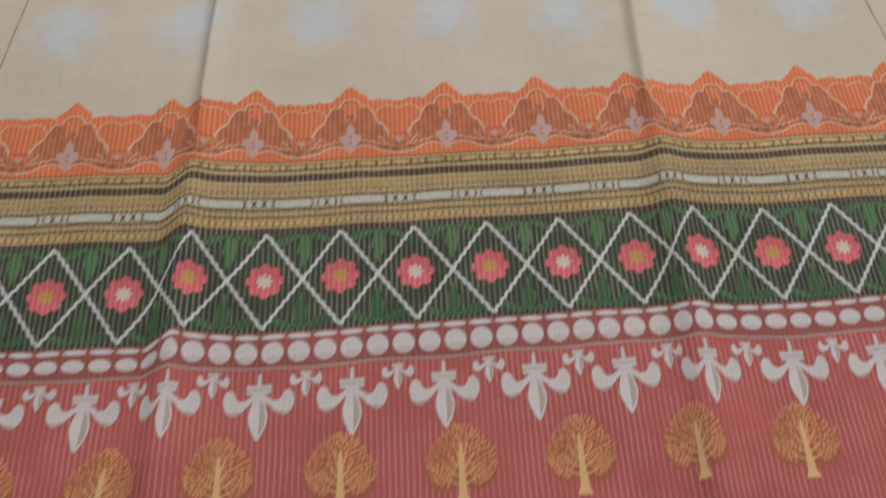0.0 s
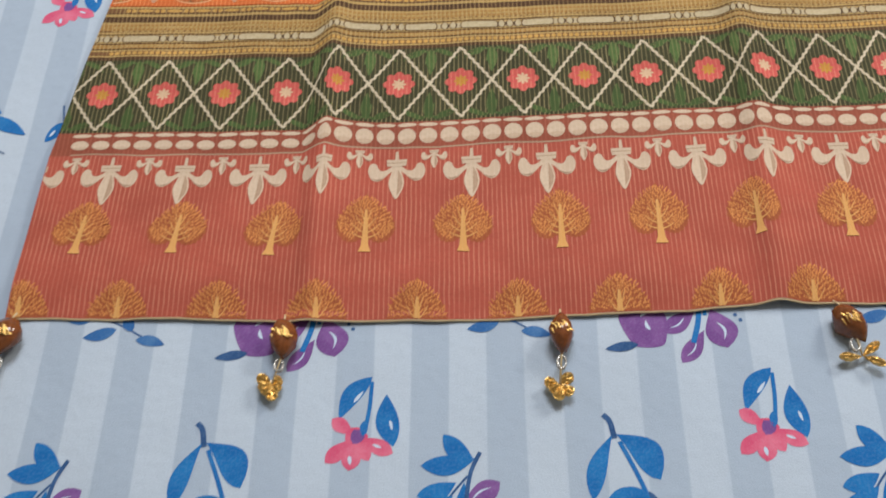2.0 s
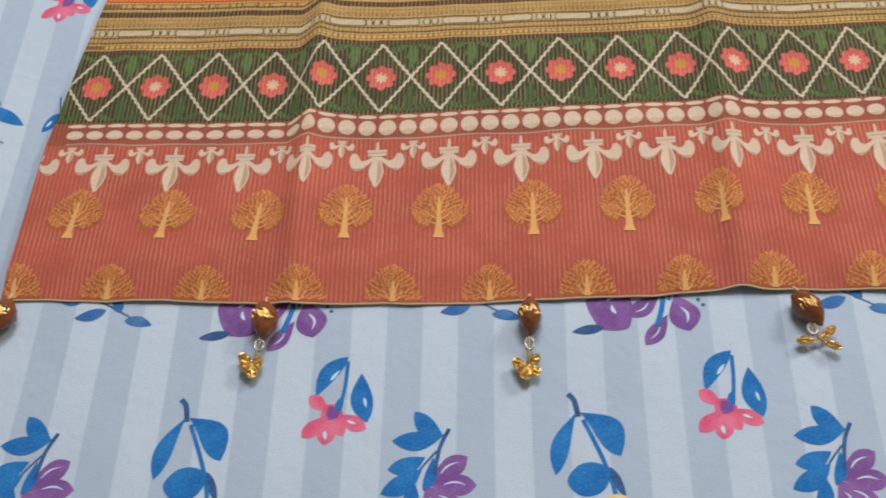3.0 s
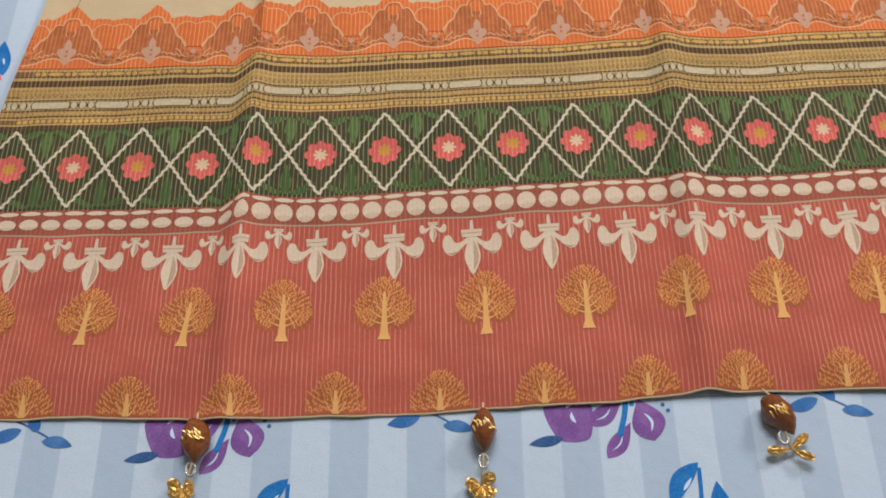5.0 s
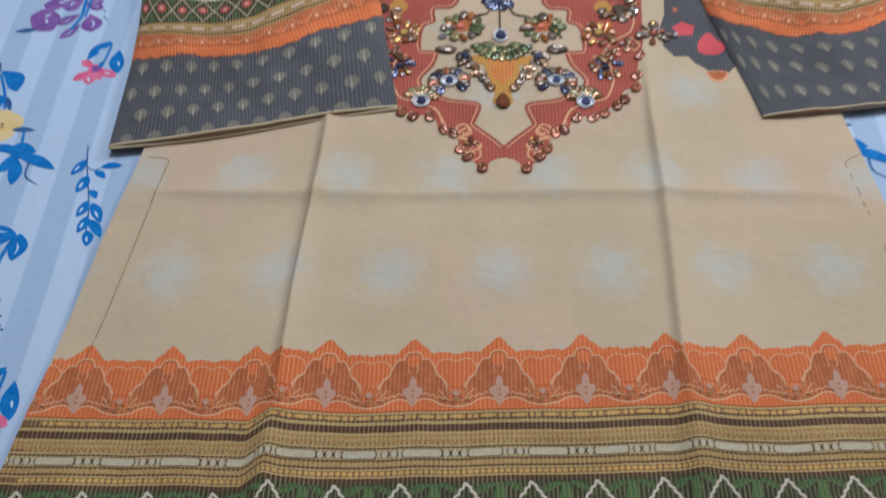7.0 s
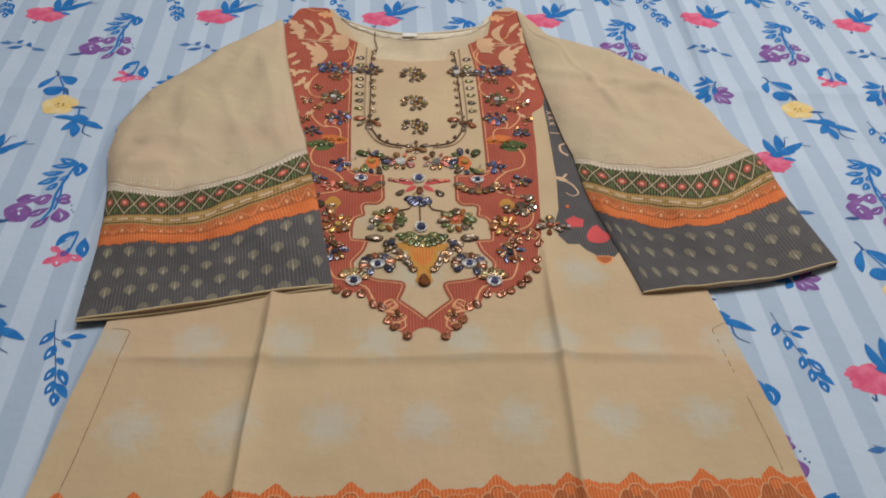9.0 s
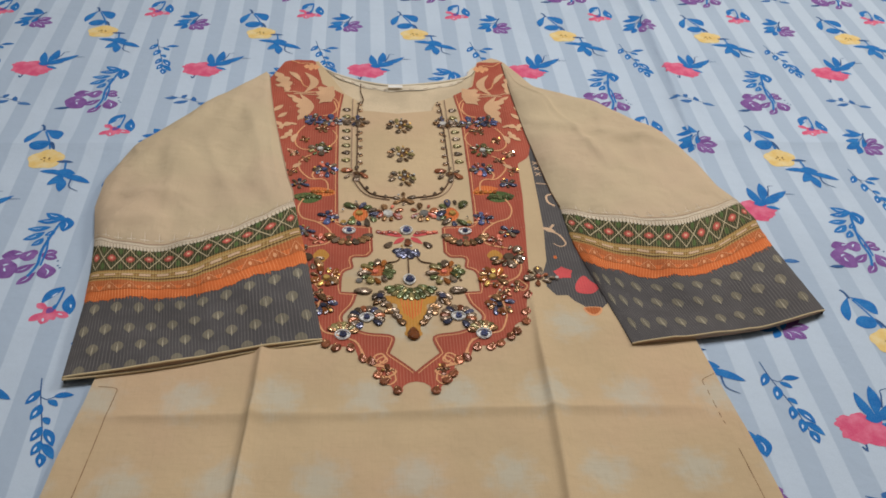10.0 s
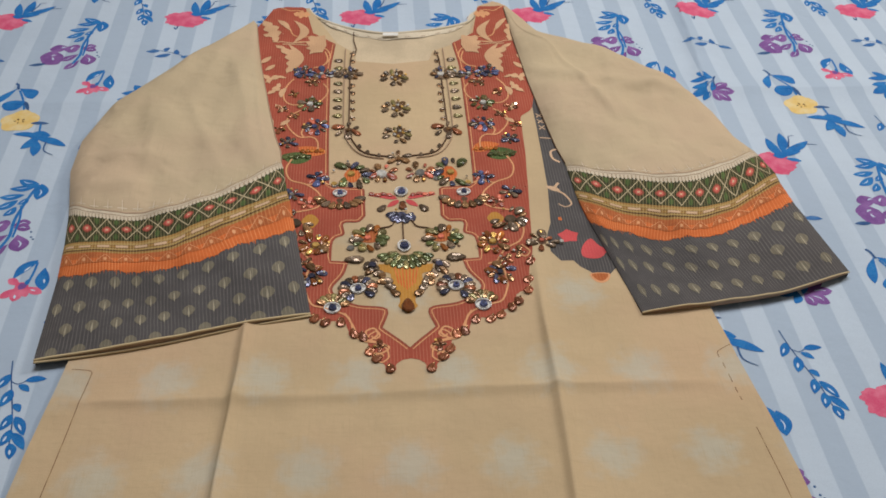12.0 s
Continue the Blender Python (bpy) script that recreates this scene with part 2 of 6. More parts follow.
CREAM = (0.56, 0.42, 0.255)
SHEET_DARK, SHEET_LIGHT = (0.385, 0.472, 0.585), (0.492, 0.580, 0.685)
STRIPE, STRIPE_AT = 0.0492, 0.1420
M = dict(
    cream=cream_cotton("cream_cotton", True),
    cream_plain=cream_cotton("cream_cotton_sleeve", False),
    inner=cloth("cream_lining", (0.57, 0.46, 0.315)),
    red=cloth("brick_red_print", (0.405, 0.086, 0.057), 0.36, (0.66, 0.29, 0.19), 0.10),
    yoke=cloth("brick_red_yoke", (0.36, 0.076, 0.046), 0.30, (0.54, 0.22, 0.14), 0.10),
    rust=cloth("rust_print", (0.29, 0.075, 0.045), 0.2, (0.5, 0.2, 0.13)),
    green=cloth("dark_green_print", (0.046, 0.045, 0.020), 0.60, (0.26, 0.215, 0.105), 0.2),
    leaf=cloth("leaf_green_print", (0.066, 0.112, 0.034), 0.42, (0.22, 0.22, 0.09), 0.35, 0.35, (0.055, 0.070, 0.022), 160),
    ochre=cloth("ochre_print", (0.35, 0.193, 0.056), 0.42, (0.55, 0.42, 0.2), 0.15, 0.5, (0.22, 0.11, 0.04)),
    gold=cloth("pale_ochre_print", (0.41, 0.276, 0.102), 0.44, (0.56, 0.40, 0.18), 0.15, 0.5, (0.30, 0.18, 0.06), 240),
    bead_gold=cloth("gold_bead_print", (0.52, 0.300, 0.080), 0.30, (0.62, 0.44, 0.18), 0.2),
    brown=cloth("brown_print", (0.17, 0.082, 0.034), 0.50, (0.42, 0.29, 0.12), 0.15),
    dark=cloth("dark_brown_print", (0.080, 0.040, 0.018), 0.58, (0.30, 0.20, 0.09), 0.2),
    orange=cloth("orange_print", (0.60, 0.140, 0.036), 0.52, (0.76, 0.31, 0.12), 0.14, 0.3, (0.50, 0.115, 0.032), 150),
    burnt=cloth("burnt_orange_print", (0.41, 0.112, 0.036), 0.42, (0.62, 0.27, 0.11), 0.2, 0.4, (0.50, 0.145, 0.045), 120),
    peach=cloth("peach_print", (0.68, 0.33, 0.16), 0.15, (0.75, 0.5, 0.3)),
    rose=cloth("dusty_rose_print", (0.53, 0.29, 0.19), 0.15, (0.6, 0.42, 0.3)),
    ivory=cloth("ivory_print", (0.60, 0.465, 0.345), 0.22, (0.68, 0.56, 0.43), 0.10, 0.25, (0.48, 0.34, 0.25), 90),
    bar=cloth("pale_bar_print", (0.50, 0.415, 0.265), 0.22, (0.56, 0.48, 0.32), 0.10, 0.35, (0.36, 0.28, 0.15), 260),
    bone=cloth("bone_print", (0.58, 0.50, 0.36), 0.20, (0.62, 0.56, 0.42), 0.10, 0.30, (0.42, 0.34, 0.22), 300),
    # taupe of prints and threads, and of the shade painted inside the cuffs
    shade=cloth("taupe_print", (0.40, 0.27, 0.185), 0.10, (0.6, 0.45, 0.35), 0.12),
    pearl_shade=cloth("pearl_shade_print", (0.50, 0.37, 0.265), 0.12, (0.6, 0.47, 0.37), 0.12),
    pink=cloth("pink_print", (0.55, 0.105, 0.085), 0.40, (0.72, 0.27, 0.20), 0.18),
    butter=cloth("butter_print", (0.62, 0.42, 0.27), 0.15, (0.7, 0.55, 0.4)),
    pale=dye("pale_dye", (0.50, 0.62, 0.78), (0.62, 0.70, 0.80)),
    sand=cloth("sand_print", (0.62, 0.375, 0.215), 0.2, (0.66, 0.46, 0.30), 0.12),
    mustard=cloth("mustard_print", (0.50, 0.235, 0.045), 0.15, (0.6, 0.45, 0.2)),
    crown=cloth("tree_crown_print", (0.40, 0.108, 0.042), 0.15, (0.56, 0.24, 0.09), 0.12, 0.6, (0.27, 0.066, 0.030), 620),
    crown_gold=cloth("tree_stroke_print", (0.70, 0.275, 0.085), 0.12, (0.70, 0.42, 0.18), 0.2),
    trunk=cloth("tree_trunk_print", (0.73, 0.38, 0.125), 0.15, (0.7, 0.45, 0.25), 0.12),
    grey=cloth("charcoal_print", (0.080, 0.074, 0.075), 0.40, (0.19, 0.175, 0.165), 0.12),
    smoke=cloth("faded_gold_print", (0.172, 0.154, 0.116), 0.35, (0.32, 0.28, 0.2), 0.2, 0.4, (0.17, 0.14, 0.10), 300),
    midrib=cloth("leaf_midrib_print", (0.36, 0.32, 0.235), 0.2, (0.42, 0.38, 0.3), 0.2),
    piping=cloth("cream_piping", (0.60, 0.47, 0.28), relief=0.8),
    thread=cloth("brown_thread", (0.11, 0.06, 0.035)),
    coral=cloth("coral_print", (0.60, 0.085, 0.09), 0.1, (0.7, 0.25, 0.2)),
    lace=cloth("cream_lace", (0.66, 0.575, 0.44), relief=1.0),
    label=cloth("white_label", (0.82, 0.80, 0.76)),
    sheet=striped_sheet("striped_sheet"),
    blue=dye("blue_dye", (0.003, 0.130, 0.41), (0.025, 0.235, 0.55), 0.5),
    navy=dye("deep_blue_dye", (0.02, 0.075, 0.21), (0.07, 0.17, 0.38)),
    teal=dye("faded_blue_dye", (0.02, 0.115, 0.34), (0.10, 0.24, 0.46)),
    magenta=dye("pink_dye", (0.62, 0.075, 0.17), (0.74, 0.22, 0.32), 0.7),
    purple=dye("purple_dye", (0.165, 0.062, 0.25), (0.30, 0.15, 0.40), 0.6),
    yellow=dye("yellow_dye", (0.72, 0.49, 0.15), (0.74, 0.62, 0.36), 0.8),
    amber=gem("amber_glass", (0.20, 0.062, 0.018), 0.0, 0.12, 0.2),
    bronze=gem("bronze_bead", (0.34, 0.185, 0.085), 0.55, 0.22),
    smoke_bead=gem("smoky_bead", (0.22, 0.155, 0.105), 0.45, 0.22),
    navy_bead=gem("navy_bead", (0.080, 0.083, 0.14), 0.3, 0.2),
    blue_bead=gem("blue_bead", (0.090, 0.110, 0.235), 0.2, 0.2),
    green_bead=gem("green_bead", (0.13, 0.15, 0.055), 0.3, 0.2),
    olive_bead=gem("olive_bead", (0.27, 0.22, 0.09), 0.4, 0.22),
    orange_bead=gem("orange_bead", (0.45, 0.15, 0.03), 0.1, 0.2),
    red_bead=gem("red_brown_bead", (0.31, 0.105, 0.045), 0.35, 0.22),
    coral_bead=gem("coral_bead", (0.6, 0.16, 0.10), 0.0, 0.25),
    silver=gem("silver_sequin", (0.75, 0.74, 0.72), 0.9, 0.16, 0.12),
    pearl=gem("white_bead", (0.75, 0.74, 0.72), 0.0, 0.2, 0.1),
    gilt=gem("gilt_metal", (0.80, 0.50, 0.15), 0.75, 0.34, 0.12),
    clear=gem("clear_bead", (0.62, 0.60, 0.56), 0.1, 0.1, 0.1),
    wall=plaster("wall_paint", (0.72, 0.69, 0.63)),
    floor=plaster("floor_tile", (0.35, 0.31, 0.27)),
)

# ---- mesh helpers ----


def part(name, data, parent, label="", kind=""):
    ob = new(name, data)
    ob.parent = parent
    return tagged(ob, label, kind=kind)


def smooth(a, b, x):
    t = min(1.0, max(0.0, (x - a) / (b - a)))
    return t * t * (3 - 2 * t)


def table(rows, x):
    """Smooth steps through rows of (x, value)."""
    if x <= rows[0][0]:
        return rows[0][1]
    for (x0, y0), (x1, y1) in zip(rows, rows[1:]):
        if x <= x1:
            return y0 + (y1 - y0) * smooth(x0, x1, x)
    return rows[-1][1]


def straight(rows, x):
    if x <= rows[0][0]:
        return rows[0][1]
    for (x0, y0), (x1, y1) in zip(rows, rows[1:]):
        if x <= x1:
            return y0 + (y1 - y0) * (x - x0) / (x1 - x0)
    return rows[-1][1]


def spline(pts, n=6, closed=False):
    """Points of a Catmull-Rom curve through pts."""
    out, m = [], len(pts)
    for i in range(m if closed else m - 1):
        if closed:
            p = [pts[(i + k - 1) % m] for k in range(4)]
        else:
            p = [pts[min(m - 1, max(0, i + k - 1))] for k in range(4)]
        for j in range(n):
            t = j / n
            out.append(tuple(0.5 * (2 * b + (c - a) * t + (2 * a - 5 * b + 4 * c - d) * t * t + (3 * b - a - 3 * c + d) * t ** 3) for a, b, c, d in zip(*p)))
    if not closed:
        out.append(tuple(pts[-1]))
    return out


def ring(cx, cy, rx, ry=None, n=14, lobes=0, depth=0.0, turn=0.0):
    ry = rx if ry is None else ry
    out = []
    for k in range(n):
        a = 2 * math.pi * k / n
        r = 1 - depth + depth * abs(math.cos(lobes * a / 2)) if lobes else 1.0
        x, y = rx * r * math.cos(a), ry * r * math.sin(a)
        c, s = math.cos(turn), math.sin(turn)
        out.append((cx + c * x - s * y, cy + s * x + c * y))
    return out


def leaf_shape(x0, y0, x1, y1, w, bend=0.0, fat=0.45, lobes=0):
    """A pointed leaf from base to tip, widest at the fraction fat; lobes cut its edges."""
    dx, dy = x1 - x0, y1 - y0
    d = math.hypot(dx, dy)
    nx, ny = -dy / d, dx / d
    left, right = [], []
    steps = 24 if lobes else 10
    for k in range(1, steps):
        t = k / steps
        s = math.sin(math.pi * t ** (math.log(0.5) / math.log(fat))) ** 0.8 * w / 2
        s *= 0.45 + 0.55 * abs(math.sin(lobes * math.pi * t + 0.4)) if lobes else 1.0
        b = bend * math.sin(math.pi * t)
        left.append((x0 + dx * t + nx * (s + b), y0 + dy * t + ny * (s + b)))
        right.append((x0 + dx * t - nx * (s - b), y0 + dy * t - ny * (s - b)))
    return [(x0, y0), *right, (x1, y1), *reversed(left)]


def ribbon_quads(pts, w, taper=False):
    quads, n, prev = [], len(pts), None
    for k, (x, y) in enumerate(pts):
        a, b = pts[max(0, k - 1)], pts[min(n - 1, k + 1)]
        dx, dy = b[0] - a[0], b[1] - a[1]
        d = math.hypot(dx, dy) or 1.0
        h = w / 2 * (1 - 0.7 * k / (n - 1) if taper else 1)
        cur = ((x - dy / d * h, y + dx / d * h), (x + dy / d * h, y - dx / d * h))
        if prev:
            quads.append([prev[0], prev[1], cur[1], cur[0]])
        prev = cur
    return quads


class Sketch:
    """Flat shapes in cloth coordinates, laid on a surface by a map (u, v, lift) -> place."""

    def __init__(self, surface, fine=None):
        self.surface, self.fine = surface, fine
        self.verts, self.uvs, self.faces, self.mats, self.slots, self.seen = [], [], [], [], [], {}

    def slot(self, key):
        if key not in self.slots:
            self.slots.append(key)
        return self.slots.index(key)

    def vert(self, u, v, lift):
        key = (round(u, 6), round(v, 6), lift)
        if key not in self.seen:
            self.seen[key] = len(self.verts)
            self.verts.append(self.surface(u, v, lift))
            self.uvs.append((u, v))
        return self.seen[key]

    def face(self, pts, key, lift):
        a = sum(p[0] * q[1] - q[0] * p[1] for p, q in zip(pts, [*pts[1:], pts[0]]))
        if abs(a) < 1e-10:
            return
        ids = [self.vert(*p, lift) for p in (pts if a > 0 else pts[::-1])]
        if len(set(ids)) == len(ids):
            self.faces.append(ids)
            self.mats.append(self.slot(key))

    def tri(self, p, q, r, key, lift, depth=0):
        if self.fine and depth < 9:
            most = self.fine((p[0] + q[0] + r[0]) / 3, (p[1] + q[1] + r[1]) / 3)
            e = [(math.dist(q, r), 0), (math.dist(p, r), 1), (math.dist(p, q), 2)]
            d, k = max(e)
            if d > most:
                if k == 0:
                    m = ((q[0] + r[0]) / 2, (q[1] + r[1]) / 2)
                    self.tri(p, q, m, key, lift, depth + 1), self.tri(p, m, r, key, lift, depth + 1)
                elif k == 1:
                    m = ((p[0] + r[0]) / 2, (p[1] + r[1]) / 2)
                    self.tri(p, q, m, key, lift, depth + 1), self.tri(m, q, r, key, lift, depth + 1)
                else:
                    m = ((p[0] + q[0]) / 2, (p[1] + q[1]) / 2)
                    self.tri(p, m, r, key, lift, depth + 1), self.tri(m, q, r, key, lift, depth + 1)
                return
        self.face([p, q, r], key, lift)

    def poly(self, pts, key, lift=1):
        for t in tessellate_polygon([[Vector((*p, 0)) for p in pts]]):
            self.tri(*[pts[i] for i in t], key, lift)
        return self

    def line(self, pts, w, key, lift=1, taper=False):
        for q in ribbon_quads(pts, w, taper):
            self.tri(q[0], q[1], q[2], key, lift), self.tri(q[0], q[2], q[3], key, lift)
        return self

    def mesh(self, name, rounded=True):
        me = bpy.data.meshes.new(name)
        me.from_pydata([tuple(v) for v in self.verts], [], self.faces)
        for key in self.slots:
            me.materials.append(M[key])
        me.polygons.foreach_set("material_index", self.mats)
        layer = me.uv_layers.new(name="UVMap")
        loops = np.empty(len(me.loops), dtype=np.int32)
        me.loops.foreach_get("vertex_index", loops)
        layer.data.foreach_set("uv", np.array(self.uvs, dtype=np.float32)[loops].ravel())
        me.polygons.foreach_set("use_smooth", [rounded] * len(me.polygons))
        me.update()
        return me


def tube(pts, r, key, name, sides=6):
    """A cord through places in space."""
    bm = bmesh.new()
    rows = []
    for k, p in enumerate(pts):
        p = Vector(p)
        d = (Vector(pts[min(len(pts) - 1, k + 1)]) - Vector(pts[max(0, k - 1)])).normalized()
        side = d.cross(Vector((0, 0, 1)))
        side = side.normalized() if side.length > 1e-6 else Vector((1, 0, 0))
        up = side.cross(d)
        rows.append([bm.verts.new(p + r * (math.cos(a) * side + math.sin(a) * up)) for a in (2 * math.pi * j / sides for j in range(sides))])
    for a, b in zip(rows, rows[1:]):
        for j in range(sides):
            bm.faces.new((a[j], a[(j + 1) % sides], b[(j + 1) % sides], b[j]))
    for end in (rows[0][::-1], rows[-1]):
        bm.faces.new(end)
    bmesh.ops.recalc_face_normals(bm, faces=bm.faces)
    return solid(bm, name, key)


def solid(bm, name, key, rounded=True):
    me = bpy.data.meshes.new(name)
    bm.to_mesh(me)
    bm.free()
    me.materials.append(M[key])
    me.polygons.foreach_set("use_smooth", [rounded] * len(me.polygons))
    return me


def slab(name, lo, hi, key, label, bevel=0.0):
    bm = bmesh.new()
    bmesh.ops.create_cube(bm, size=1)
    for v in bm.verts:
        v.co = [(a + b) / 2 + (b - a) * c for a, b, c in zip(lo, hi, v.co)]
    if bevel:
        bmesh.ops.bevel(bm, geom=bm.edges[:], offset=bevel, segments=3, affect="EDGES")
    return tagged(new(name, solid(bm, name, key, False)), label, kind="structure")

# ---- the room ----
slab("floor", (-3.0, -3.0, -0.60), (3.2, 3.6, -0.50), "floor", "plain floor of the room round the bed")
slab("ceiling", (-3.0, -3.0, 2.20), (3.2, 3.6, 2.30), "wall", "plain painted ceiling")
for tag, lo, hi in (("west", (-3.1, -3.0, -0.5), (-3.0, 3.6, 2.2)), ("east", (3.2, -3.0, -0.5), (3.3, 3.6, 2.2)),
                    ("south", (-3.0, -3.1, -0.5), (3.2, -3.0, 2.2)), ("north", (-3.0, 3.6, -0.5), (3.2, 3.7, 2.2))):
    slab("wall_" + tag, lo, hi, "wall", "plain painted wall")

# ---- the bed sheet ----
LIFT = 0.00015
SKEW = 0.0175  # the cross threads lie a little aslant


def sheet_height(x, y):
    """Slight billows, soft pressed creases along the bed, and sharper ones from folding."""
    z = 0.0012 * noise.noise((x * 5, y * 5, 3.0)) + 0.0006 * noise.noise((x * 17, y * 17, 8.0)) + 0.0004 * noise.noise((x * 40, y * 9, 2.0))
    for x0, lean, a in ((0.50, -0.10, 0.0032), (-0.62, 0.05, 0.002)):
        z += a * math.exp(-((x - x0 - lean * (y - 1.0)) / 0.028) ** 2)
    z += 0.0022 * math.exp(-((y - 1.035 - 0.03 * x) / 0.026) ** 2)
    d = x - 0.446 - 0.03 * max(-0.1, y - 1.25) + 0.06 * max(0.0, 1.2 - y)
    z += 0.0100 * math.exp(-math.hypot(d, 0.0035) / (0.009 if d < 0 else 0.022)) * smooth(0.80, 1.10, y)
    d = y - 1.031 - 0.02 * x
    z += 0.0036 * math.exp(-math.hypot(d, 0.005) / (0.008 if d < 0 else 0.018)) * smooth(0.25, 0.40, abs(x))
    return z - 0.002


def on_sheet(u, v, lift):
    x, y = u, v + SKEW * u + 0.005 * (1 - smooth(0.0, 0.3, v))
    return (x, y, sheet_height(x, y) + lift * 0.00010)


def sheet_fine(u, v):
    """How closely the sheet is cut up, closer at its creases."""
    return 0.0026 if abs(u - 0.445) < 0.040 and v > 0.7 or abs(v - 1.027) < 0.030 else 0.008


def sheet_steps(a, b, crease, reach):
    out = [a]
    while out[-1] < b:
        out.append(out[-1] + (0.0025 if abs(out[-1] - crease) < reach else 0.008))
    return out


def bed_sheet():
    bed = tagged(new("bed_sheet", None), "pale blue striped cotton bed sheet with bright flowers, spread flat", "bed sheet")
    sk = Sketch(on_sheet)
    us = sheet_steps(-1.45, 1.65, 0.445, 0.040)
    vs = sheet_steps(-1.3, 2.25, 1.027, 0.030)
    for u0, u1 in zip(us, us[1:]):
        for v0, v1 in zip(vs, vs[1:]):
            sk.face([(u0, v0), (u1, v0), (u1, v1), (u0, v1)], "sheet", 0)
    part("sheet_top", sk.mesh("sheet_top"), bed)
    # the hanging sides
    side = Sketch(lambda u, v, lift: on_sheet(u, v, 0))
    for (a, b) in (((us[0], vs[0]), (us[-1], vs[0])), ((us[-1], vs[0]), (us[-1], vs[-1])), ((us[-1], vs[-1]), (us[0], vs[-1])), ((us[0], vs[-1]), (us[0], vs[0]))):
        pa, pb = Vector(on_sheet(*a, 0)), Vector(on_sheet(*b, 0))
        n = len(side.verts)
        side.verts += [pa, pb, pb - Vector((0, 0, 0.497)), pa - Vector((0, 0, 0.497))]
        side.uvs += [(0, 0), ((pb - pa).length, 0), ((pb - pa).length, -0.497), (0, -0.497)]
        side.faces.append([n + 1, n, n + 3, n + 2])
        side.mats.append(side.slot("sheet"))
    part("sheet_side", side.mesh("sheet_side", False), bed)
    return bed


def slit(sk, x0, y0, x1, y1, w, lift):
    """A bare streak along a painted petal."""
    sk.poly(leaf_shape(x0 + (x1 - x0) * 0.35, y0 + (y1 - y0) * 0.35, x0 + (x1 - x0) * 0.8, y0 + (y1 - y0) * 0.8, w * 0.09, w * 0.14), "pale", lift)


def yellow_motif(sk):
    sk.line(spline([(-0.026, 0.096), (-0.022, 0.091), (-0.020, 0.080)]), 0.0036, "navy")
    sk.poly(leaf_shape(-0.021, 0.083, -0.036, 0.041, 0.012, -0.003, 0.6), "blue")
    sk.poly(leaf_shape(-0.019, 0.083, 0.006, 0.053, 0.019, 0.006, 0.6), "blue")
    sk.line(spline([(-0.017, 0.078), (-0.008, 0.057), (-0.002, 0.040), (0.001, 0.026)]), 0.0028, "blue")
    sk.poly(spline([(-0.002, 0.044), (-0.011, 0.049), (-0.022, 0.047), (-0.029, 0.037), (-0.022, 0.028), (-0.011, 0.028), (-0.004, 0.034)], 4, True), "blue")
    sk.poly(leaf_shape(-0.002, 0.046, 0.007, 0.026, 0.006), "navy")
    sk.poly(spline(ring(0.0, 0.006, 0.025, 0.022, 25, 5, 0.18, 0.3), 2, True), "yellow", 2)
    sk.poly(spline(ring(0.008, 0.010, 0.014, 0.014, 15, 3, 0.16, 0.9), 2, True), "yellow", 3)
    for k in range(7):
        a = 0.6 + k * 1.3
        sk.poly(ring(0.0055 * math.cos(a), 0.006 + 0.0035 * math.sin(a), 0.0019, 0.0009, 6, turn=a), "brown", 4)
    for x0, y0, x1, y1, w, b in ((0.034, -0.028, -0.002, -0.021, 0.010, -0.002), (0.030, -0.026, 0.015, -0.053, 0.014, 0.003), (0.016, -0.026, 0.046, -0.027, 0.016, 0.003),
                                 (0.028, -0.030, 0.069, -0.049, 0.012, 0.002), (0.030, -0.036, 0.034, -0.068, 0.013, 0.001)):
        sk.poly(leaf_shape(x0, y0, x1, y1, w, b, 0.5), "blue", 3)
    sk.poly(leaf_shape(0.015, 0.001, 0.038, 0.0, 0.006, 0.001), "navy", 4)
    sk.line([(0.028, -0.001), (0.030, -0.020)], 0.0026, "blue", 4)
    sk.line(spline([(0.043, -0.040), (0.044, -0.057), (0.057, -0.067)]), 0.0026, "navy", 4, True)


def rose_motif(sk):
    edge = []
    for k in range(44):
        a = 2 * math.pi * k / 44
        r = 1 + 0.06 * math.sin(5 * a + 1) + 0.05 * math.sin(9 * a) + 0.05 * math.sin(17 * a + 2)
        edge.append((-0.010 + 0.030 * r * math.cos(a), -0.009 + 0.022 * r * math.sin(a) - 0.004 * math.cos(a)))
    sk.poly(edge, "magenta", 1)
    sk.poly(spline(ring(-0.016, -0.003, 0.016, 0.013, 12, 4, 0.2, 0.9), 3, True), "magenta", 2)
    for x0, y0, x1, y1, w, b in ((0.008, 0.000, -0.002, 0.044, 0.012, 0.002), (0.010, 0.010, 0.018, 0.052, 0.013, -0.002), (0.008, 0.008, 0.052, 0.036, 0.012, -0.003), (0.004, 0.004, 0.034, 0.012, 0.012, 0.001),
                                 (0.010, -0.002, 0.028, -0.010, 0.007, 0.0), (-0.004, 0.006, 0.016, 0.006, 0.014, 0.0)):
        sk.poly(leaf_shape(x0, y0, x1, y1, w, b, 0.5), "blue", 3)
    sk.line(spline([(0.020, 0.020), (0.026, 0.036), (0.028, 0.044), (0.036, 0.046)], 4), 0.0022, "navy", 3, True)
    sk.line(spline([(0.030, 0.022), (0.044, 0.028), (0.062, 0.029)], 4), 0.0024, "navy", 3, True)
    sk.line(spline([(-0.018, -0.029), (-0.020, -0.038), (-0.023, -0.032)], 3), 0.0022, "navy", 3)


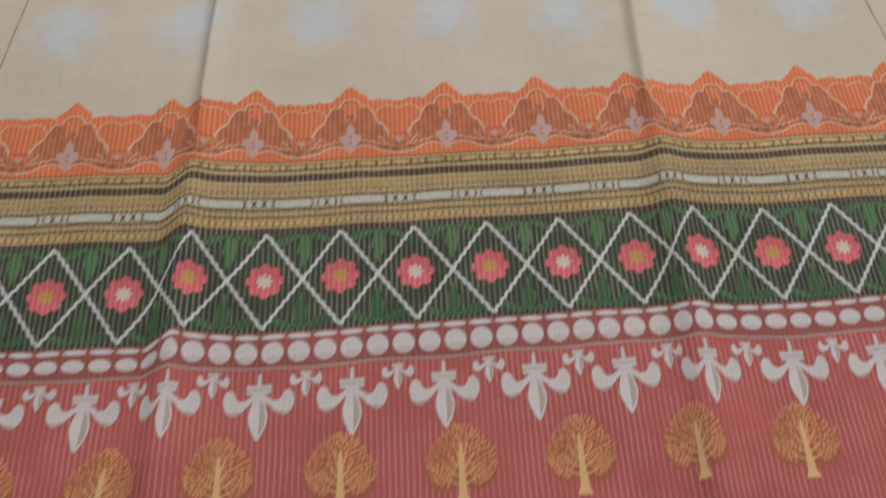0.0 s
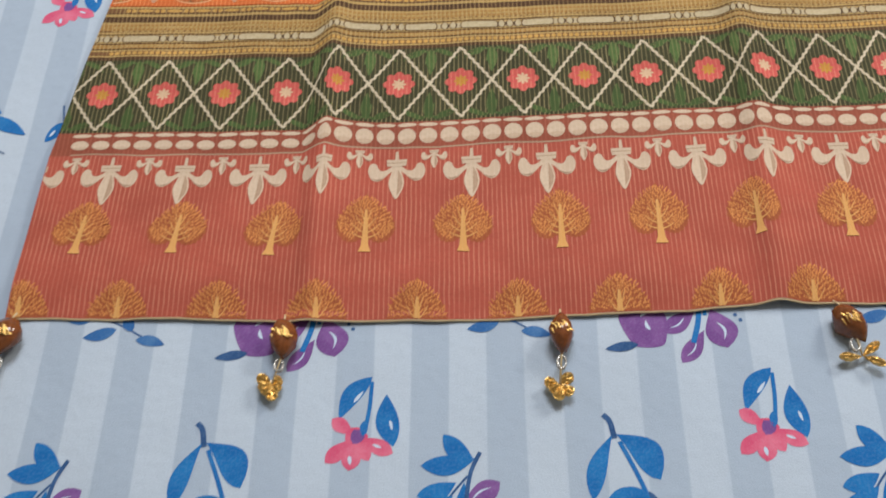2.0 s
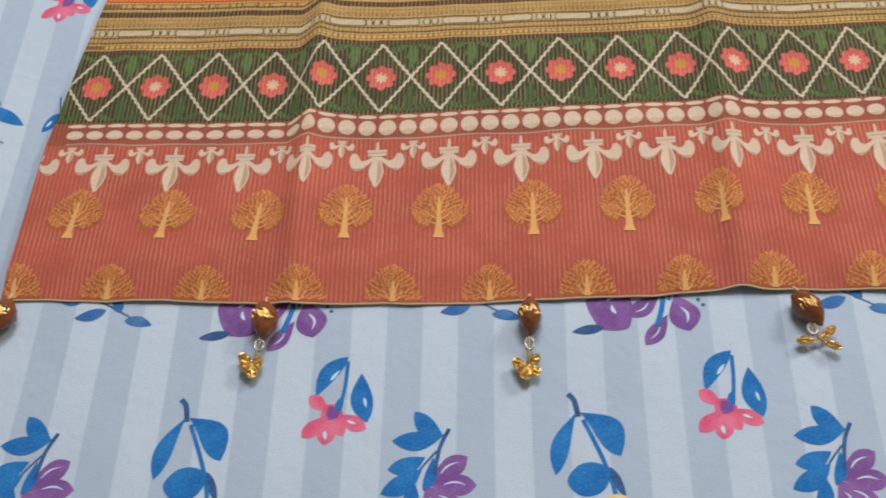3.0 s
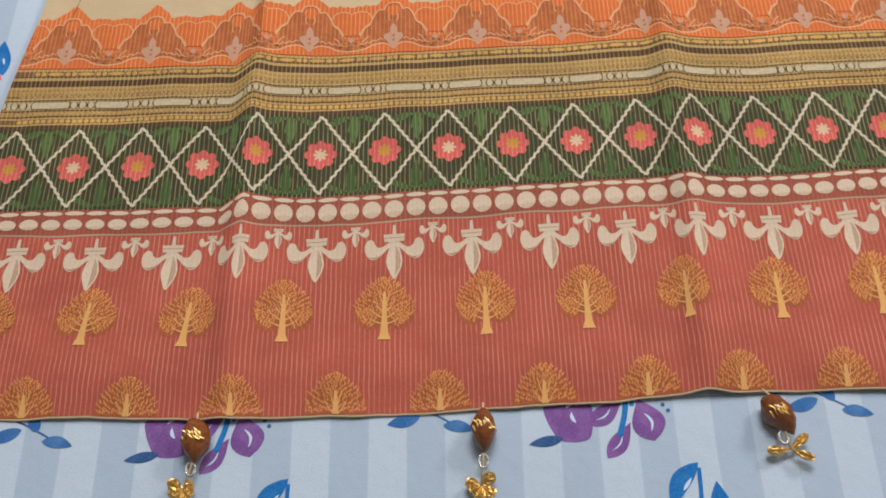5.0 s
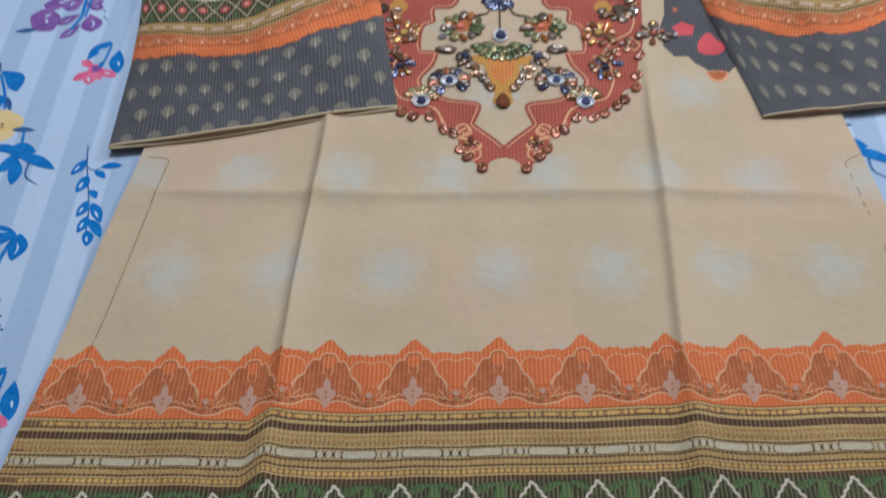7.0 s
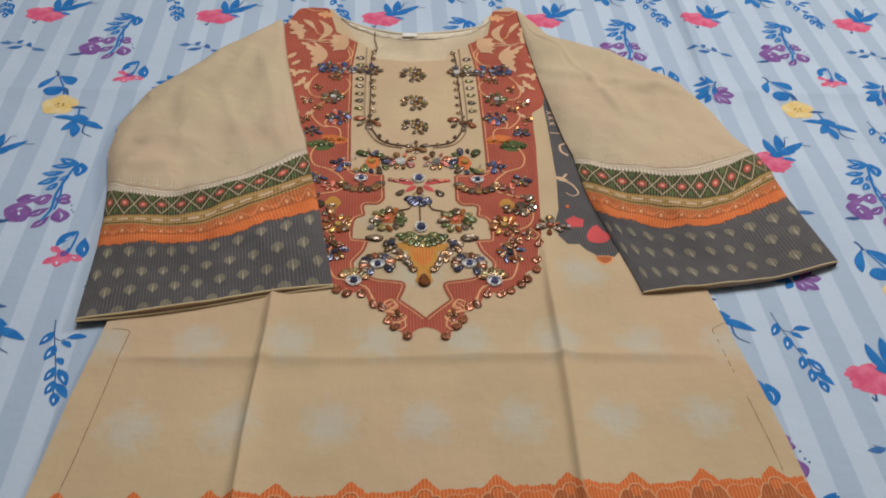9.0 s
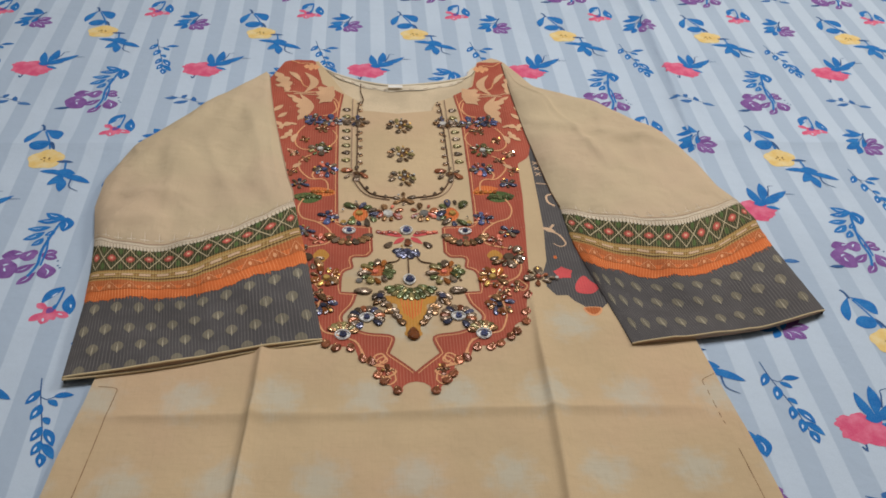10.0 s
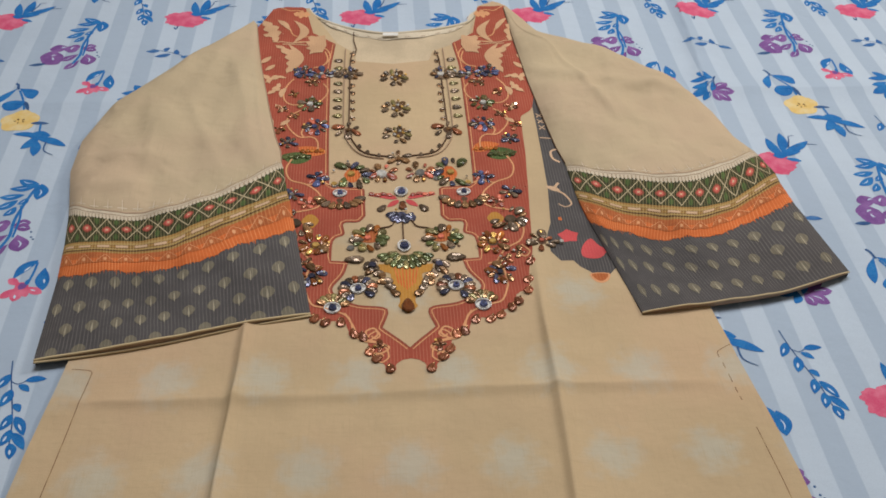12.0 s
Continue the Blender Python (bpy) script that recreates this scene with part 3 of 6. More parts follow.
def bell_motif(sk):
    for x0, y0, x1, y1, w in ((0.004, 0.086, -0.022, 0.097, 0.013), (0.002, 0.084, -0.029, 0.080, 0.011), (0.006, 0.088, 0.007, 0.058, 0.017), (-0.009, 0.068, -0.037, 0.064, 0.011),
                              (-0.014, 0.058, -0.037, 0.042, 0.012), (-0.013, 0.046, -0.024, 0.030, 0.010), (-0.003, 0.062, -0.013, 0.050, 0.009)):
        sk.poly(leaf_shape(x0, y0, x1, y1, w, 0.002, 0.5), "blue", 2)
        slit(sk, x0, y0, x1, y1, w, 3)
    sk.line(spline([(0.003, 0.086), (-0.002, 0.068), (-0.009, 0.024), (-0.008, -0.006), (-0.014, -0.028)]), 0.0036, "blue", 3)
    sk.line(spline([(-0.008, 0.048), (-0.004, 0.024), (-0.004, -0.008)]), 0.0026, "blue", 3)
    sk.poly(spline(ring(-0.045, -0.013, 0.016, 0.020, 15, 5, 0.16, 0.4), 3, True), "purple", 1)
    sk.poly(spline(ring(-0.041, 0.013, 0.012, 0.010, 12, 4, 0.18, 0.2), 3, True), "purple", 1)
    sk.poly(spline(ring(-0.022, 0.012, 0.012, 0.010, 12, 3, 0.18, 0.9), 3, True), "purple", 1)
    sk.poly(leaf_shape(-0.050, -0.028, -0.072, -0.031, 0.007, 0.0), "navy", 2)
    for x, y, a in ((-0.047, -0.008, 0.5), (-0.041, -0.018, 1.9), (-0.038, 0.014, 0.2), (-0.024, 0.010, 1.0)):
        sk.poly(leaf_shape(x, y, x + 0.008 * math.cos(a), y + 0.008 * math.sin(a), 0.0024, 0.001), "pale", 2)
    for x0, y0, x1, y1, w in ((-0.010, -0.003, -0.033, -0.020, 0.013), (-0.006, -0.019, -0.023, -0.042, 0.012), (0.0, -0.003, 0.008, -0.032, 0.022), (-0.009, 0.012, 0.010, 0.018, 0.014), (-0.008, 0.010, 0.012, 0.006, 0.012)):
        sk.poly(leaf_shape(x0, y0, x1, y1, w, 0.001, 0.6), "purple", 1)
        slit(sk, x0, y0, x1, y1, w, 2)
    for x, y in ((0.016, -0.008), (0.019, -0.012), (0.014, 0.001)):
        sk.poly(ring(x, y, 0.0015, n=6), "navy", 1)


def small_pink_motif(sk):
    def sc(pts):
        return [(0.88 * x, 0.88 * y + 0.002) for x, y in pts]
    for x1, y1, w in ((-0.018, 0.016, 0.011), (-0.021, -0.017, 0.012), (-0.004, -0.023, 0.014), (0.010, -0.016, 0.010), (0.027, -0.011, 0.012)):
        sk.poly(sc(leaf_shape(0.0, 0.002, x1, y1, w, 0.0, 0.66)), "magenta", 1)
    sk.poly(sc(ring(0, 0.002, 0.009, 0.008, 9, 3, 0.2)), "magenta", 1)
    sk.poly(sc(ring(0.001, 0.002, 0.0058, 0.0062, 9, 3, 0.3)), "purple", 2)
    sk.poly(sc(leaf_shape(-0.013, 0.015, 0.010, 0.048, 0.014, 0.004, 0.55)), "blue", 1)
    sk.line(sc(spline([(0.010, 0.044), (0.009, 0.024), (0.006, 0.004)])), 0.0026, "blue", 2)
    sk.poly(sc(leaf_shape(0.006, 0.014, 0.005, 0.002, 0.006)), "blue", 2)
    sk.poly(sc(leaf_shape(0.021, 0.034, 0.027, -0.006, 0.017, -0.002, 0.55)), "blue", 1)
    for x0, y0, x1, y1, w in ((-0.003, 0.028, 0.004, 0.037, 0.0026), (0.024, 0.014, 0.026, 0.006, 0.0022), (-0.004, -0.012, -0.003, -0.019, 0.003), (0.012, -0.004, 0.019, -0.007, 0.002)):
        sk.poly(sc(leaf_shape(x0, y0, x1, y1, w)), "pale", 2)


def sprig_motif(sk):
    sk.line(spline([(-0.014, 0.056), (-0.010, 0.034), (-0.003, 0.008), (0.004, -0.020), (0.008, -0.048)]), 0.0014, "navy")
    sk.line(spline([(-0.009, 0.030), (-0.002, 0.026), (0.006, 0.030)], 3), 0.0012, "navy")
    for x0, y0, x1, y1, w in ((-0.012, 0.039, -0.022, 0.020, 0.010), (0.004, 0.030, 0.024, 0.031, 0.008), (-0.001, 0.025, 0.011, 0.016, 0.007), (-0.006, 0.020, -0.012, -0.001, 0.011),
                              (0.0, 0.002, 0.008, -0.008, 0.007), (0.001, -0.010, -0.005, -0.029, 0.010), (0.005, -0.013, 0.018, -0.036, 0.010), (0.005, -0.028, 0.0, -0.047, 0.010),
                              (0.007, -0.032, 0.022, -0.052, 0.009), (0.008, -0.044, 0.012, -0.062, 0.010)):
        sk.poly(leaf_shape(x0, y0, x1, y1, w, 0.001), "blue", 2)
        if w > 0.009:
            sk.poly(leaf_shape(x0 + (x1 - x0) * 0.4, y0 + (y1 - y0) * 0.4, x0 + (x1 - x0) * 0.75, y0 + (y1 - y0) * 0.75, w * 0.22), "pale", 3)


def twig_motif(sk):
    sk.line(spline([(-0.028, 0.014), (0.0, 0.004), (0.028, -0.012)]), 0.0012, "navy")
    for x0, y0, x1, y1, w in ((-0.016, 0.010, -0.036, 0.008, 0.008), (-0.010, 0.008, -0.004, 0.018, 0.008), (0.0, 0.0, -0.022, -0.006, 0.009), (0.010, -0.002, 0.006, 0.012, 0.008), (0.014, -0.008, 0.034, -0.012, 0.008)):
        sk.poly(leaf_shape(x0, y0, x1, y1, w, 0.001), "teal", 2)


def violet_motif(sk):
    for x0, y0, x1, y1, w in ((0.005, 0.032, -0.014, 0.049, 0.012), (0.006, 0.033, -0.028, 0.029, 0.013), (-0.006, 0.018, -0.030, 0.010, 0.012), (-0.008, 0.010, -0.034, -0.006, 0.013), (-0.001, 0.018, -0.007, -0.004, 0.008), (-0.012, 0.0, -0.020, -0.018, 0.010)):
        sk.poly(leaf_shape(x0, y0, x1, y1, w, 0.002, 0.55), "blue", 2)
    sk.line(spline([(0.009, 0.037), (0.003, 0.024), (0.0, 0.006)]), 0.0026, "navy", 3)
    sk.line(spline([(0.001, 0.022), (-0.012, 0.006), (-0.020, -0.012)]), 0.0014, "navy", 1)
    for x1, y1, w in ((0.021, 0.018, 0.014), (0.027, -0.001, 0.014), (0.018, -0.020, 0.014), (0.002, -0.022, 0.014)):
        sk.poly(leaf_shape(-0.006, 0.0, x1, y1, w, 0.0, 0.66), "purple", 1)
        slit(sk, -0.006, 0.0, x1, y1, w, 2)


def sheet_flowers(bed):
    """The printed repeat: 25.75 cm across the stripes and 38.3 cm along them."""
    pu, pv = 0.2575, 0.3833
    kinds = (("yellow_flower_print", yellow_motif, -0.474, 0.991), ("pink_rose_print", rose_motif, -0.2885, 1.262), ("purple_bell_print", bell_motif, -0.423, 1.163),
             ("small_pink_print", small_pink_motif, -0.3985, 1.072), ("blue_sprig_print", sprig_motif, -0.367, 1.298), ("blue_twig_print", twig_motif, -0.306, 1.155), ("violet_print", violet_motif, -0.3295, 1.027))
    for name, draw, u0, v0 in kinds:
        i0 = math.ceil((-1.38 - u0) / pu)
        j0 = math.ceil((-1.20 - v0) / pv)
        for i in range(i0, i0 + 11):
            for j in range(j0, j0 + 9):
                u, v = u0 + pu * i, v0 + pv * j
                sk = Sketch(lambda a, b, lift, u=u, v=v: on_sheet(u + a, v + b, lift + 1), lambda a, b, u=u, v=v: sheet_fine(u + a, v + b))
                draw(sk)
                part(name, sk.mesh(name), bed)


sheet = bed_sheet()
sheet_flowers(sheet)

# ---- the kurta: how its cloth lies ----
HEM, TOP = 0.010, 1.10
RIGHT_FOLD = [(0.0, 0.137), (0.18, 0.144), (0.37, 0.144), (0.60, 0.147), (0.72, 0.150), (1.0, 0.164), (1.3, 0.172)]
LEFT_FOLD = [(0.0, -0.178), (0.25, -0.175), (0.43, -0.168), (0.50, -0.164), (0.62, -0.159), (1.3, -0.150)]
LEFT_SIDE = [(0.0, -0.383), (0.155, -0.379), (0.25, -0.369), (0.357, -0.353), (0.47, -0.340), (0.573, -0.325), (0.62, -0.315), (0.88, -0.270), (0.95, -0.215), (1.10, -0.180)]
RIGHT_SIDE = [(0.0, 0.380), (0.155, 0.376), (0.25, 0.367), (0.34, 0.357), (0.41, 0.352), (0.47, 0.346), (0.56, 0.335), (0.63, 0.326), (0.88, 0.280), (0.95, 0.225), (1.10, 0.190)]
BAND_SHIFT = [(-0.4, -0.0105), (-0.190, -0.0105), (-0.174, -0.001), (-0.120, -0.004), (-0.026, 0.0), (0.117, 0.006), (0.206, 0.006), (0.26, 0.0095), (0.4, 0.014)]
HEM_SHIFT = [(-0.4, 0.003), (-0.28, 0.002), (-0.18, -0.001), (-0.087, -0.001), (0.066, 0.004), (0.116, 0.008), (0.139, 0.0102), (0.156, 0.009), (0.205, 0.009), (0.4, 0.012)]


def shift(x, v):
    w = smooth(0.02, 0.16, v)
    d = table(HEM_SHIFT, x) * (1 - w) + straight(BAND_SHIFT, x) * w
    d += 0.0030 * (1 - smooth(-0.190, -0.174, x)) * smooth(0.09, 0.135, v) * (1 - smooth(0.150, 0.172, v))
    d += 0.0011 * noise.noise((x * 24, v * 9, 1.0)) + 0.0005 * noise.noise((x * 70, v * 20, 4.0))
    return d * (1 - smooth(0.36, 0.54, v))


def fold_edge(d, a, steep):
    """A pressed crease: a steep side and a slow one."""
    return a * math.exp(-math.hypot(d, 0.0009) / (steep if d < 0 else 0.0065))


def body_height(x, y):
    dr, dl = x - straight(RIGHT_FOLD, y), x - straight(LEFT_FOLD, y)
    high = (1 - 0.55 * smooth(0.62, 0.80, y)) * (0.5 + 0.5 * smooth(0.01, 0.07, y))
    low = 1 - smooth(0.27, 0.40, y)
    z = 0.0045 + high * ((0.0030 + 0.0035 * low) * math.exp(-(dr / (0.0050 + 0.0065 * low if dr < 0 else 0.014)) ** 2) + 0.0022 * math.exp(-((dr - 0.012) / 0.036) ** 2))
    z += high * ((0.0024 + 0.0022 * low) * math.exp(-(dl / (0.0042 + 0.0055 * low if dl < 0 else 0.010)) ** 2) + 0.0012 * math.exp(-((dl - 0.010) / 0.026) ** 2))
    z += 0.0024 * math.exp(-((y - 0.521 - 0.002 * math.sin(9 * x)) / (0.0075 if y < 0.521 else 0.016)) ** 2) * (1 - smooth(0.26, 0.33, abs(x)))
    z += 0.0017 * math.exp(-abs(y - 0.5215 - 0.003 * math.sin(9 * x) - 0.0012 * math.sin(31 * x)) / 0.0036) * (1 - smooth(0.27, 0.33, abs(x))) * (0.75 + 0.25 * math.sin(14 * x))
    z += (1 - smooth(0.58, 0.70, y)) * (1 - low) * (fold_edge(dr + 0.0012 * math.sin(22 * y), 0.0042, 0.0036) + fold_edge(dl + 0.0012 * math.sin(19 * y), 0.0052, 0.0016))
    z += 0.0010 * noise.noise((x * 5 + 0.4 * y, y * 30, 9.0)) * smooth(0.34, 0.40, y)
    z += 0.0016 * noise.noise((x * 8, y * 8, 0.0)) + 0.0008 * noise.noise((x * 26, y * 20, 5.0)) - 0.0036 * (1 - smooth(0.0, 0.030, y - HEM))
    return z


def on_body(x, v, lift):
    y = v + shift(x, v)
    return (x, y, body_height(x, y) + lift * LIFT)


def body_fine(x, v):
    away = min(abs(x - straight(RIGHT_FOLD, v)), abs(x - straight(LEFT_FOLD, v)))
    return 0.0024 if away < 0.024 or abs(v - 0.521) < 0.014 else 0.0040 if away < 0.045 else 0.010


COLS = []


def columns():
    """Shares of the body's width, closer together at the two folds."""
    s = 0.0
    while s < 1.0:
        COLS.append(s)
        x = -0.36 + 0.72 * s
        away = min(abs(x - 0.146), abs(x + 0.172))
        s += (0.0018 if away < 0.024 else 0.0034 if away < 0.045 else 0.0080) / 0.72
    COLS.append(1.0)


columns()


def body_x(s, v):
    return straight(LEFT_SIDE, v) * (1 - s) + straight(RIGHT_SIDE, v) * s


def strip(name, v0, v1, key, parent, label="", step=0.009):
    """A band of the body's cloth from v0 to v1 over its whole width."""
    n = max(1, round((v1 - v0) / step))
    sk = Sketch(on_body)
    rows = [v0 + (v1 - v0) * k / n for k in range(n + 1)]
    if v0 < 0.50 and v1 > 0.54:
        rows = sorted([v for v in rows if abs(v - 0.5215) > 0.018] + [0.5035 + 0.0020 * k for k in range(19)])
    for a, b in zip(rows, rows[1:]):
        for s0, s1 in zip(COLS, COLS[1:]):
            sk.face([(body_x(s0, a), a), (body_x(s1, a), a), (body_x(s1, b), b), (body_x(s0, b), b)], key, 0)
    # the cut edges down to the sheet
    for s, flip in ((0.0, False), (1.0, True)):
        for a, b in zip(rows, rows[1:]):
            top = [Vector(on_body(body_x(s, v), v, 0)) for v in (a, b)]
            n0 = len(sk.verts)
            sk.verts += [*top, Vector((top[1].x, top[1].y, -0.004)), Vector((top[0].x, top[0].y, -0.004))]
            sk.uvs += [(0, a), (0, b), (0.004, b), (0.004, a)]
            sk.faces.append([n0, n0 + 1, n0 + 2, n0 + 3] if flip else [n0 + 3, n0 + 2, n0 + 1, n0])
            sk.mats.append(sk.slot(key))
    return part(name, sk.mesh(name), parent, label)


def drawn(name, parent, surface, fine, draw, label=""):
    sk = Sketch(surface, fine)
    draw(sk)
    return part(name, sk.mesh(name), parent, label)


kurta = tagged(new("kurta", None), "cream cotton kurta with printed borders and beaded red yoke", "kurta")
strip("hem_border", HEM, 0.152, "red", kurta, "brick red printed hem border")
strip("pearl_border", 0.152, 0.1765, "rust", kurta, "rust border with printed ivory pearls")
strip("green_border", 0.1765, 0.2490, "green", kurta, "dark green trellis border")
STRIPES = [(0.2490, 0.2525, "dark"), (0.2525, 0.2540, "gold"), (0.2540, 0.2582, "brown"), (0.2582, 0.2598, "gold"), (0.2598, 0.2612, "dark"), (0.2612, 0.2655, "ochre"), (0.2655, 0.2668, "dark"),
           (0.2668, 0.2752, "gold"), (0.2752, 0.2765, "dark"), (0.2765, 0.2784, "gold"), (0.2784, 0.2802, "brown"), (0.2802, 0.2865, "ochre"), (0.2865, 0.2888, "gold"), (0.2888, 0.2948, "dark"),
           (0.2948, 0.2976, "gold"), (0.2976, 0.2986, "dark"), (0.2986, 0.3036, "brown"), (0.3036, 0.3055, "gold")]
for a, b, key in STRIPES:
    strip("border_stripe", a, b, key, kurta)
strip("orange_border", 0.3055, 0.3450, "orange", kurta, "orange scalloped border")
strip("body_panel", 0.3450, TOP, "cream", kurta, "cream cotton front with pale blotches and fold creases")


def upper_front(sk):
    pts = [(-0.180, TOP), (-0.188, 1.215), (-0.165, 1.264), (-0.116, 1.269), (-0.096, 1.219), (-0.074, 1.168), (-0.051, 1.143), (-0.046, 1.118), (0.004, 1.110), (0.055, 1.119), (0.062, 1.145),
           (0.091, 1.162), (0.118, 1.190), (0.127, 1.225), (0.137, 1.272), (0.162, 1.288), (0.182, 1.270), (0.190, TOP)]
    sk.poly(pts, "cream", 0)


drawn("shoulder_panel", kurta, on_body, lambda x, v: min(0.010, body_fine(x, v) * 1.5), upper_front)


def on_back(x, v, lift):
    return (x, v, 0.0018 + lift * LIFT)


BACK_NECK = [(-0.116, 1.266), (-0.104, 1.244), (-0.072, 1.219), (-0.035, 1.203), (0.002, 1.196), (0.052, 1.203), (0.098, 1.217), (0.122, 1.232), (0.138, 1.268)]


def back_neck(sk):
    sk.poly([*spline(BACK_NECK, 3), (0.16, 1.09), (-0.14, 1.09)], "inner", 0)


drawn("back_neck", kurta, on_back, lambda x, v: 0.03, back_neck, "pale inside of the back neck")
NECK = spline(BACK_NECK, 6)


def neck_binding(sk):
    low = [(x * 0.90, y - 0.0175 - 0.0012 * math.sin(0.9 * k)) for k, (x, y) in enumerate(NECK)]
    for a, b, c, d in zip(NECK, NECK[1:], low[1:], low):
        sk.poly([d, c, b, a], "lace", 0)
    for k in range(0, len(low) - 2, 3):
        sk.line([(x, y + 0.0030) for x, y in low[k:k + 2]], 0.0011, "shade", 3)


drawn("neck_binding", kurta, lambda x, v, lift: (x, v, 0.0030 + 0.0006 * math.sin(60 * x) + lift * LIFT), None, neck_binding, "stitched cream neck binding")
part("neck_edge", tube([(x, y, 0.0030) for x, y in NECK], 0.0022, "lace", "neck_edge"), kurta, "rolled cream edge of the back neck")
drawn("neck_label", kurta, on_back, None, lambda sk: sk.poly([(-0.008, 1.182), (0.014, 1.182), (0.014, 1.190), (-0.008, 1.190)], "label", 40), "small white neck label")
part("hem_piping", tube([Vector(on_body(x, HEM, 0)) - Vector((0, 0.0004, 0.0010)) for x in (-0.383 + 0.0053 * k for k in range(145))], 0.0009, "piping", "hem_piping"), kurta, "thin cream hem edge")

# ---- prints of the hem borders ----


def warp(p, v):
    """Cloth taken up by the two folds."""
    return p + 0.0085 * (1 - smooth(-0.205, -0.165, p)) * smooth(0.02, 0.15, v) - 0.006 * smooth(0.125, 0.16, p)


def on_print(p, v, lift):
    x = min(straight(RIGHT_SIDE, v) - 0.0006, max(straight(LEFT_SIDE, v) + 0.0006, warp(p, v)))
    return on_body(x, v, lift)


def inside(p, v, margin):
    return straight(LEFT_SIDE, v) + margin < warp(p, v) < straight(RIGHT_SIDE, v) - margin


def at(p0, v0):
    return lambda p, v, lift: on_print(p0 + p, v0 + v, lift)


def near(p0, v0):
    return lambda p, v: body_fine(p0 + p, v0 + v)


CROWN = [(0.0, 0.0505), (0.0026, 0.0455), (0.0088, 0.0402), (0.0162, 0.0328), (0.0206, 0.0240), (0.0196, 0.0160), (0.0150, 0.0092), (0.0085, 0.0076), (0.0030, 0.0105)]


def tree_motif(sk, low=-1.0, seed=0):
    """A round leafy tree drawn with fine upright strokes; low cuts it off at the hem."""
    rnd = random.Random(seed)

    def keep(pts):
        return [(x, max(y, low)) for x, y in pts]
    half = spline(CROWN, 7)
    rim = [(x * (1 + 0.045 * (1 if k % 2 else -1)), y + 0.0006 * math.sin(17 * k)) for k, (x, y) in enumerate(half)]
    sk.poly(keep([*rim, *[(-x, y) for x, y in reversed(rim[1:])]]), "crown", 1)
    if low < 0.010:
        sk.poly([(0.0044, max(low, 0.0)), (0.0026, 0.005), (0.0020, 0.014), (0.0009, 0.036), (-0.0009, 0.036), (-0.0020, 0.014), (-0.0026, 0.005), (-0.0044, max(low, 0.0))], "trunk", 3.2)
    else:
        sk.poly([(0.0022, low), (0.0009, 0.036), (-0.0009, 0.036), (-0.0022, low)], "trunk", 3.2)
    for s in (-1, 1):
        for (y0, x1, y1, w) in ((0.0115, 0.0100, 0.0160, 0.0014), (0.0160, 0.0100, 0.0235, 0.0012), (0.0210, 0.0075, 0.0305, 0.0011), (0.0260, 0.0040, 0.0370, 0.0010)):
            if y0 > low:
                sk.line(spline([(0.001 * s, y0), (s * x1 * 0.5, y0 * 0.70 + y1 * 0.30), (s * x1, y1)], 4), w, "trunk", 2.6, True)
    # leaves: short strokes in rings that open outwards from the trunk
    for j in range(12):
        r = (j + 0.7) / 12
        n = max(4, int(42 * r))
        for k in range(n):
            a = -2.72 + 5.44 * (k + 0.5 + rnd.uniform(-0.25, 0.25)) / n
            up = math.cos(a)
            x = 0.0192 * r * math.sin(a) * (1.0 if up < 0.2 else 1.0 - 0.34 * (up - 0.2))
            y = 0.0235 + (0.0235 if up > 0 else 0.0160) * r * up
            if y <= low + 0.001:
                continue
            g = rnd.uniform(0.0015, 0.0027)
            lean = 0.5 * x / 0.02 + rnd.uniform(-0.8, 0.8)
            sk.line([(x, y), (x + g * lean * 0.4, y + g * 0.5), (x + g * lean, y + g)], rnd.uniform(0.0010, 0.0016), "crown_gold", 2, True)


def fleur_motif(sk, big=True):
    f = 1.0 if big else 0.46

    def sc(pts):
        return [(x * f, y * f) for x, y in pts]
    sk.poly(sc(spline([(0, -0.0268), (0.0038, -0.0200), (0.0056, -0.0125), (0.0042, -0.0045), (0.0016, 0.0030), (-0.0016, 0.0030), (-0.0042, -0.0045), (-0.0056, -0.0125), (-0.0038, -0.0200)], 3, True)), "ivory", 2)
    sk.poly(sc([(0.0006, -0.0235), (0.0036, -0.0185), (0.0046, -0.0120), (0.0032, -0.0050), (0.0012, 0.0)]), "shade", 2.6)
    for s in (-1, 1):
        arm = [(0.0015, 0.0015), (0.0035, -0.0015), (0.0066, -0.0046), (0.0100, -0.0088), (0.0145, -0.0112), (0.0188, -0.0086), (0.0208, -0.0025), (0.0198, 0.0030), (0.0175, 0.0052), (0.0148, 0.0042), (0.0134, 0.0010), (0.0115, -0.0012), (0.0090, -0.0012), (0.0065, 0.0002), (0.0045, 0.0020), (0.0025, 0.0036)]
        sk.poly(sc(spline([(s * x, y) for x, y in arm], 3, True)), "ivory", 1)
        sk.poly(sc(spline([(s * x, y) for x, y in ((0.0085, -0.0068), (0.0115, -0.0098), (0.0148, -0.0106), (0.0180, -0.0086), (0.0155, -0.0092), (0.0115, -0.0086))], 2, True)), "shade", 2)
    sk.poly(sc([(-0.0070, 0.0028), (0.0068, 0.0032), (0.0074, 0.0092), (-0.0076, 0.0089)]), "ivory", 2.5)
    sk.poly(sc([(-0.0070, 0.0056), (0.0068, 0.0060), (0.0068, 0.0067), (-0.0070, 0.0063)]), "shade", 3)
    if big:
        sk.poly([(-0.0014, 0.009), (0.0014, 0.009), (0.0010, 0.0165), (-0.0010, 0.0165)], "ivory", 2)


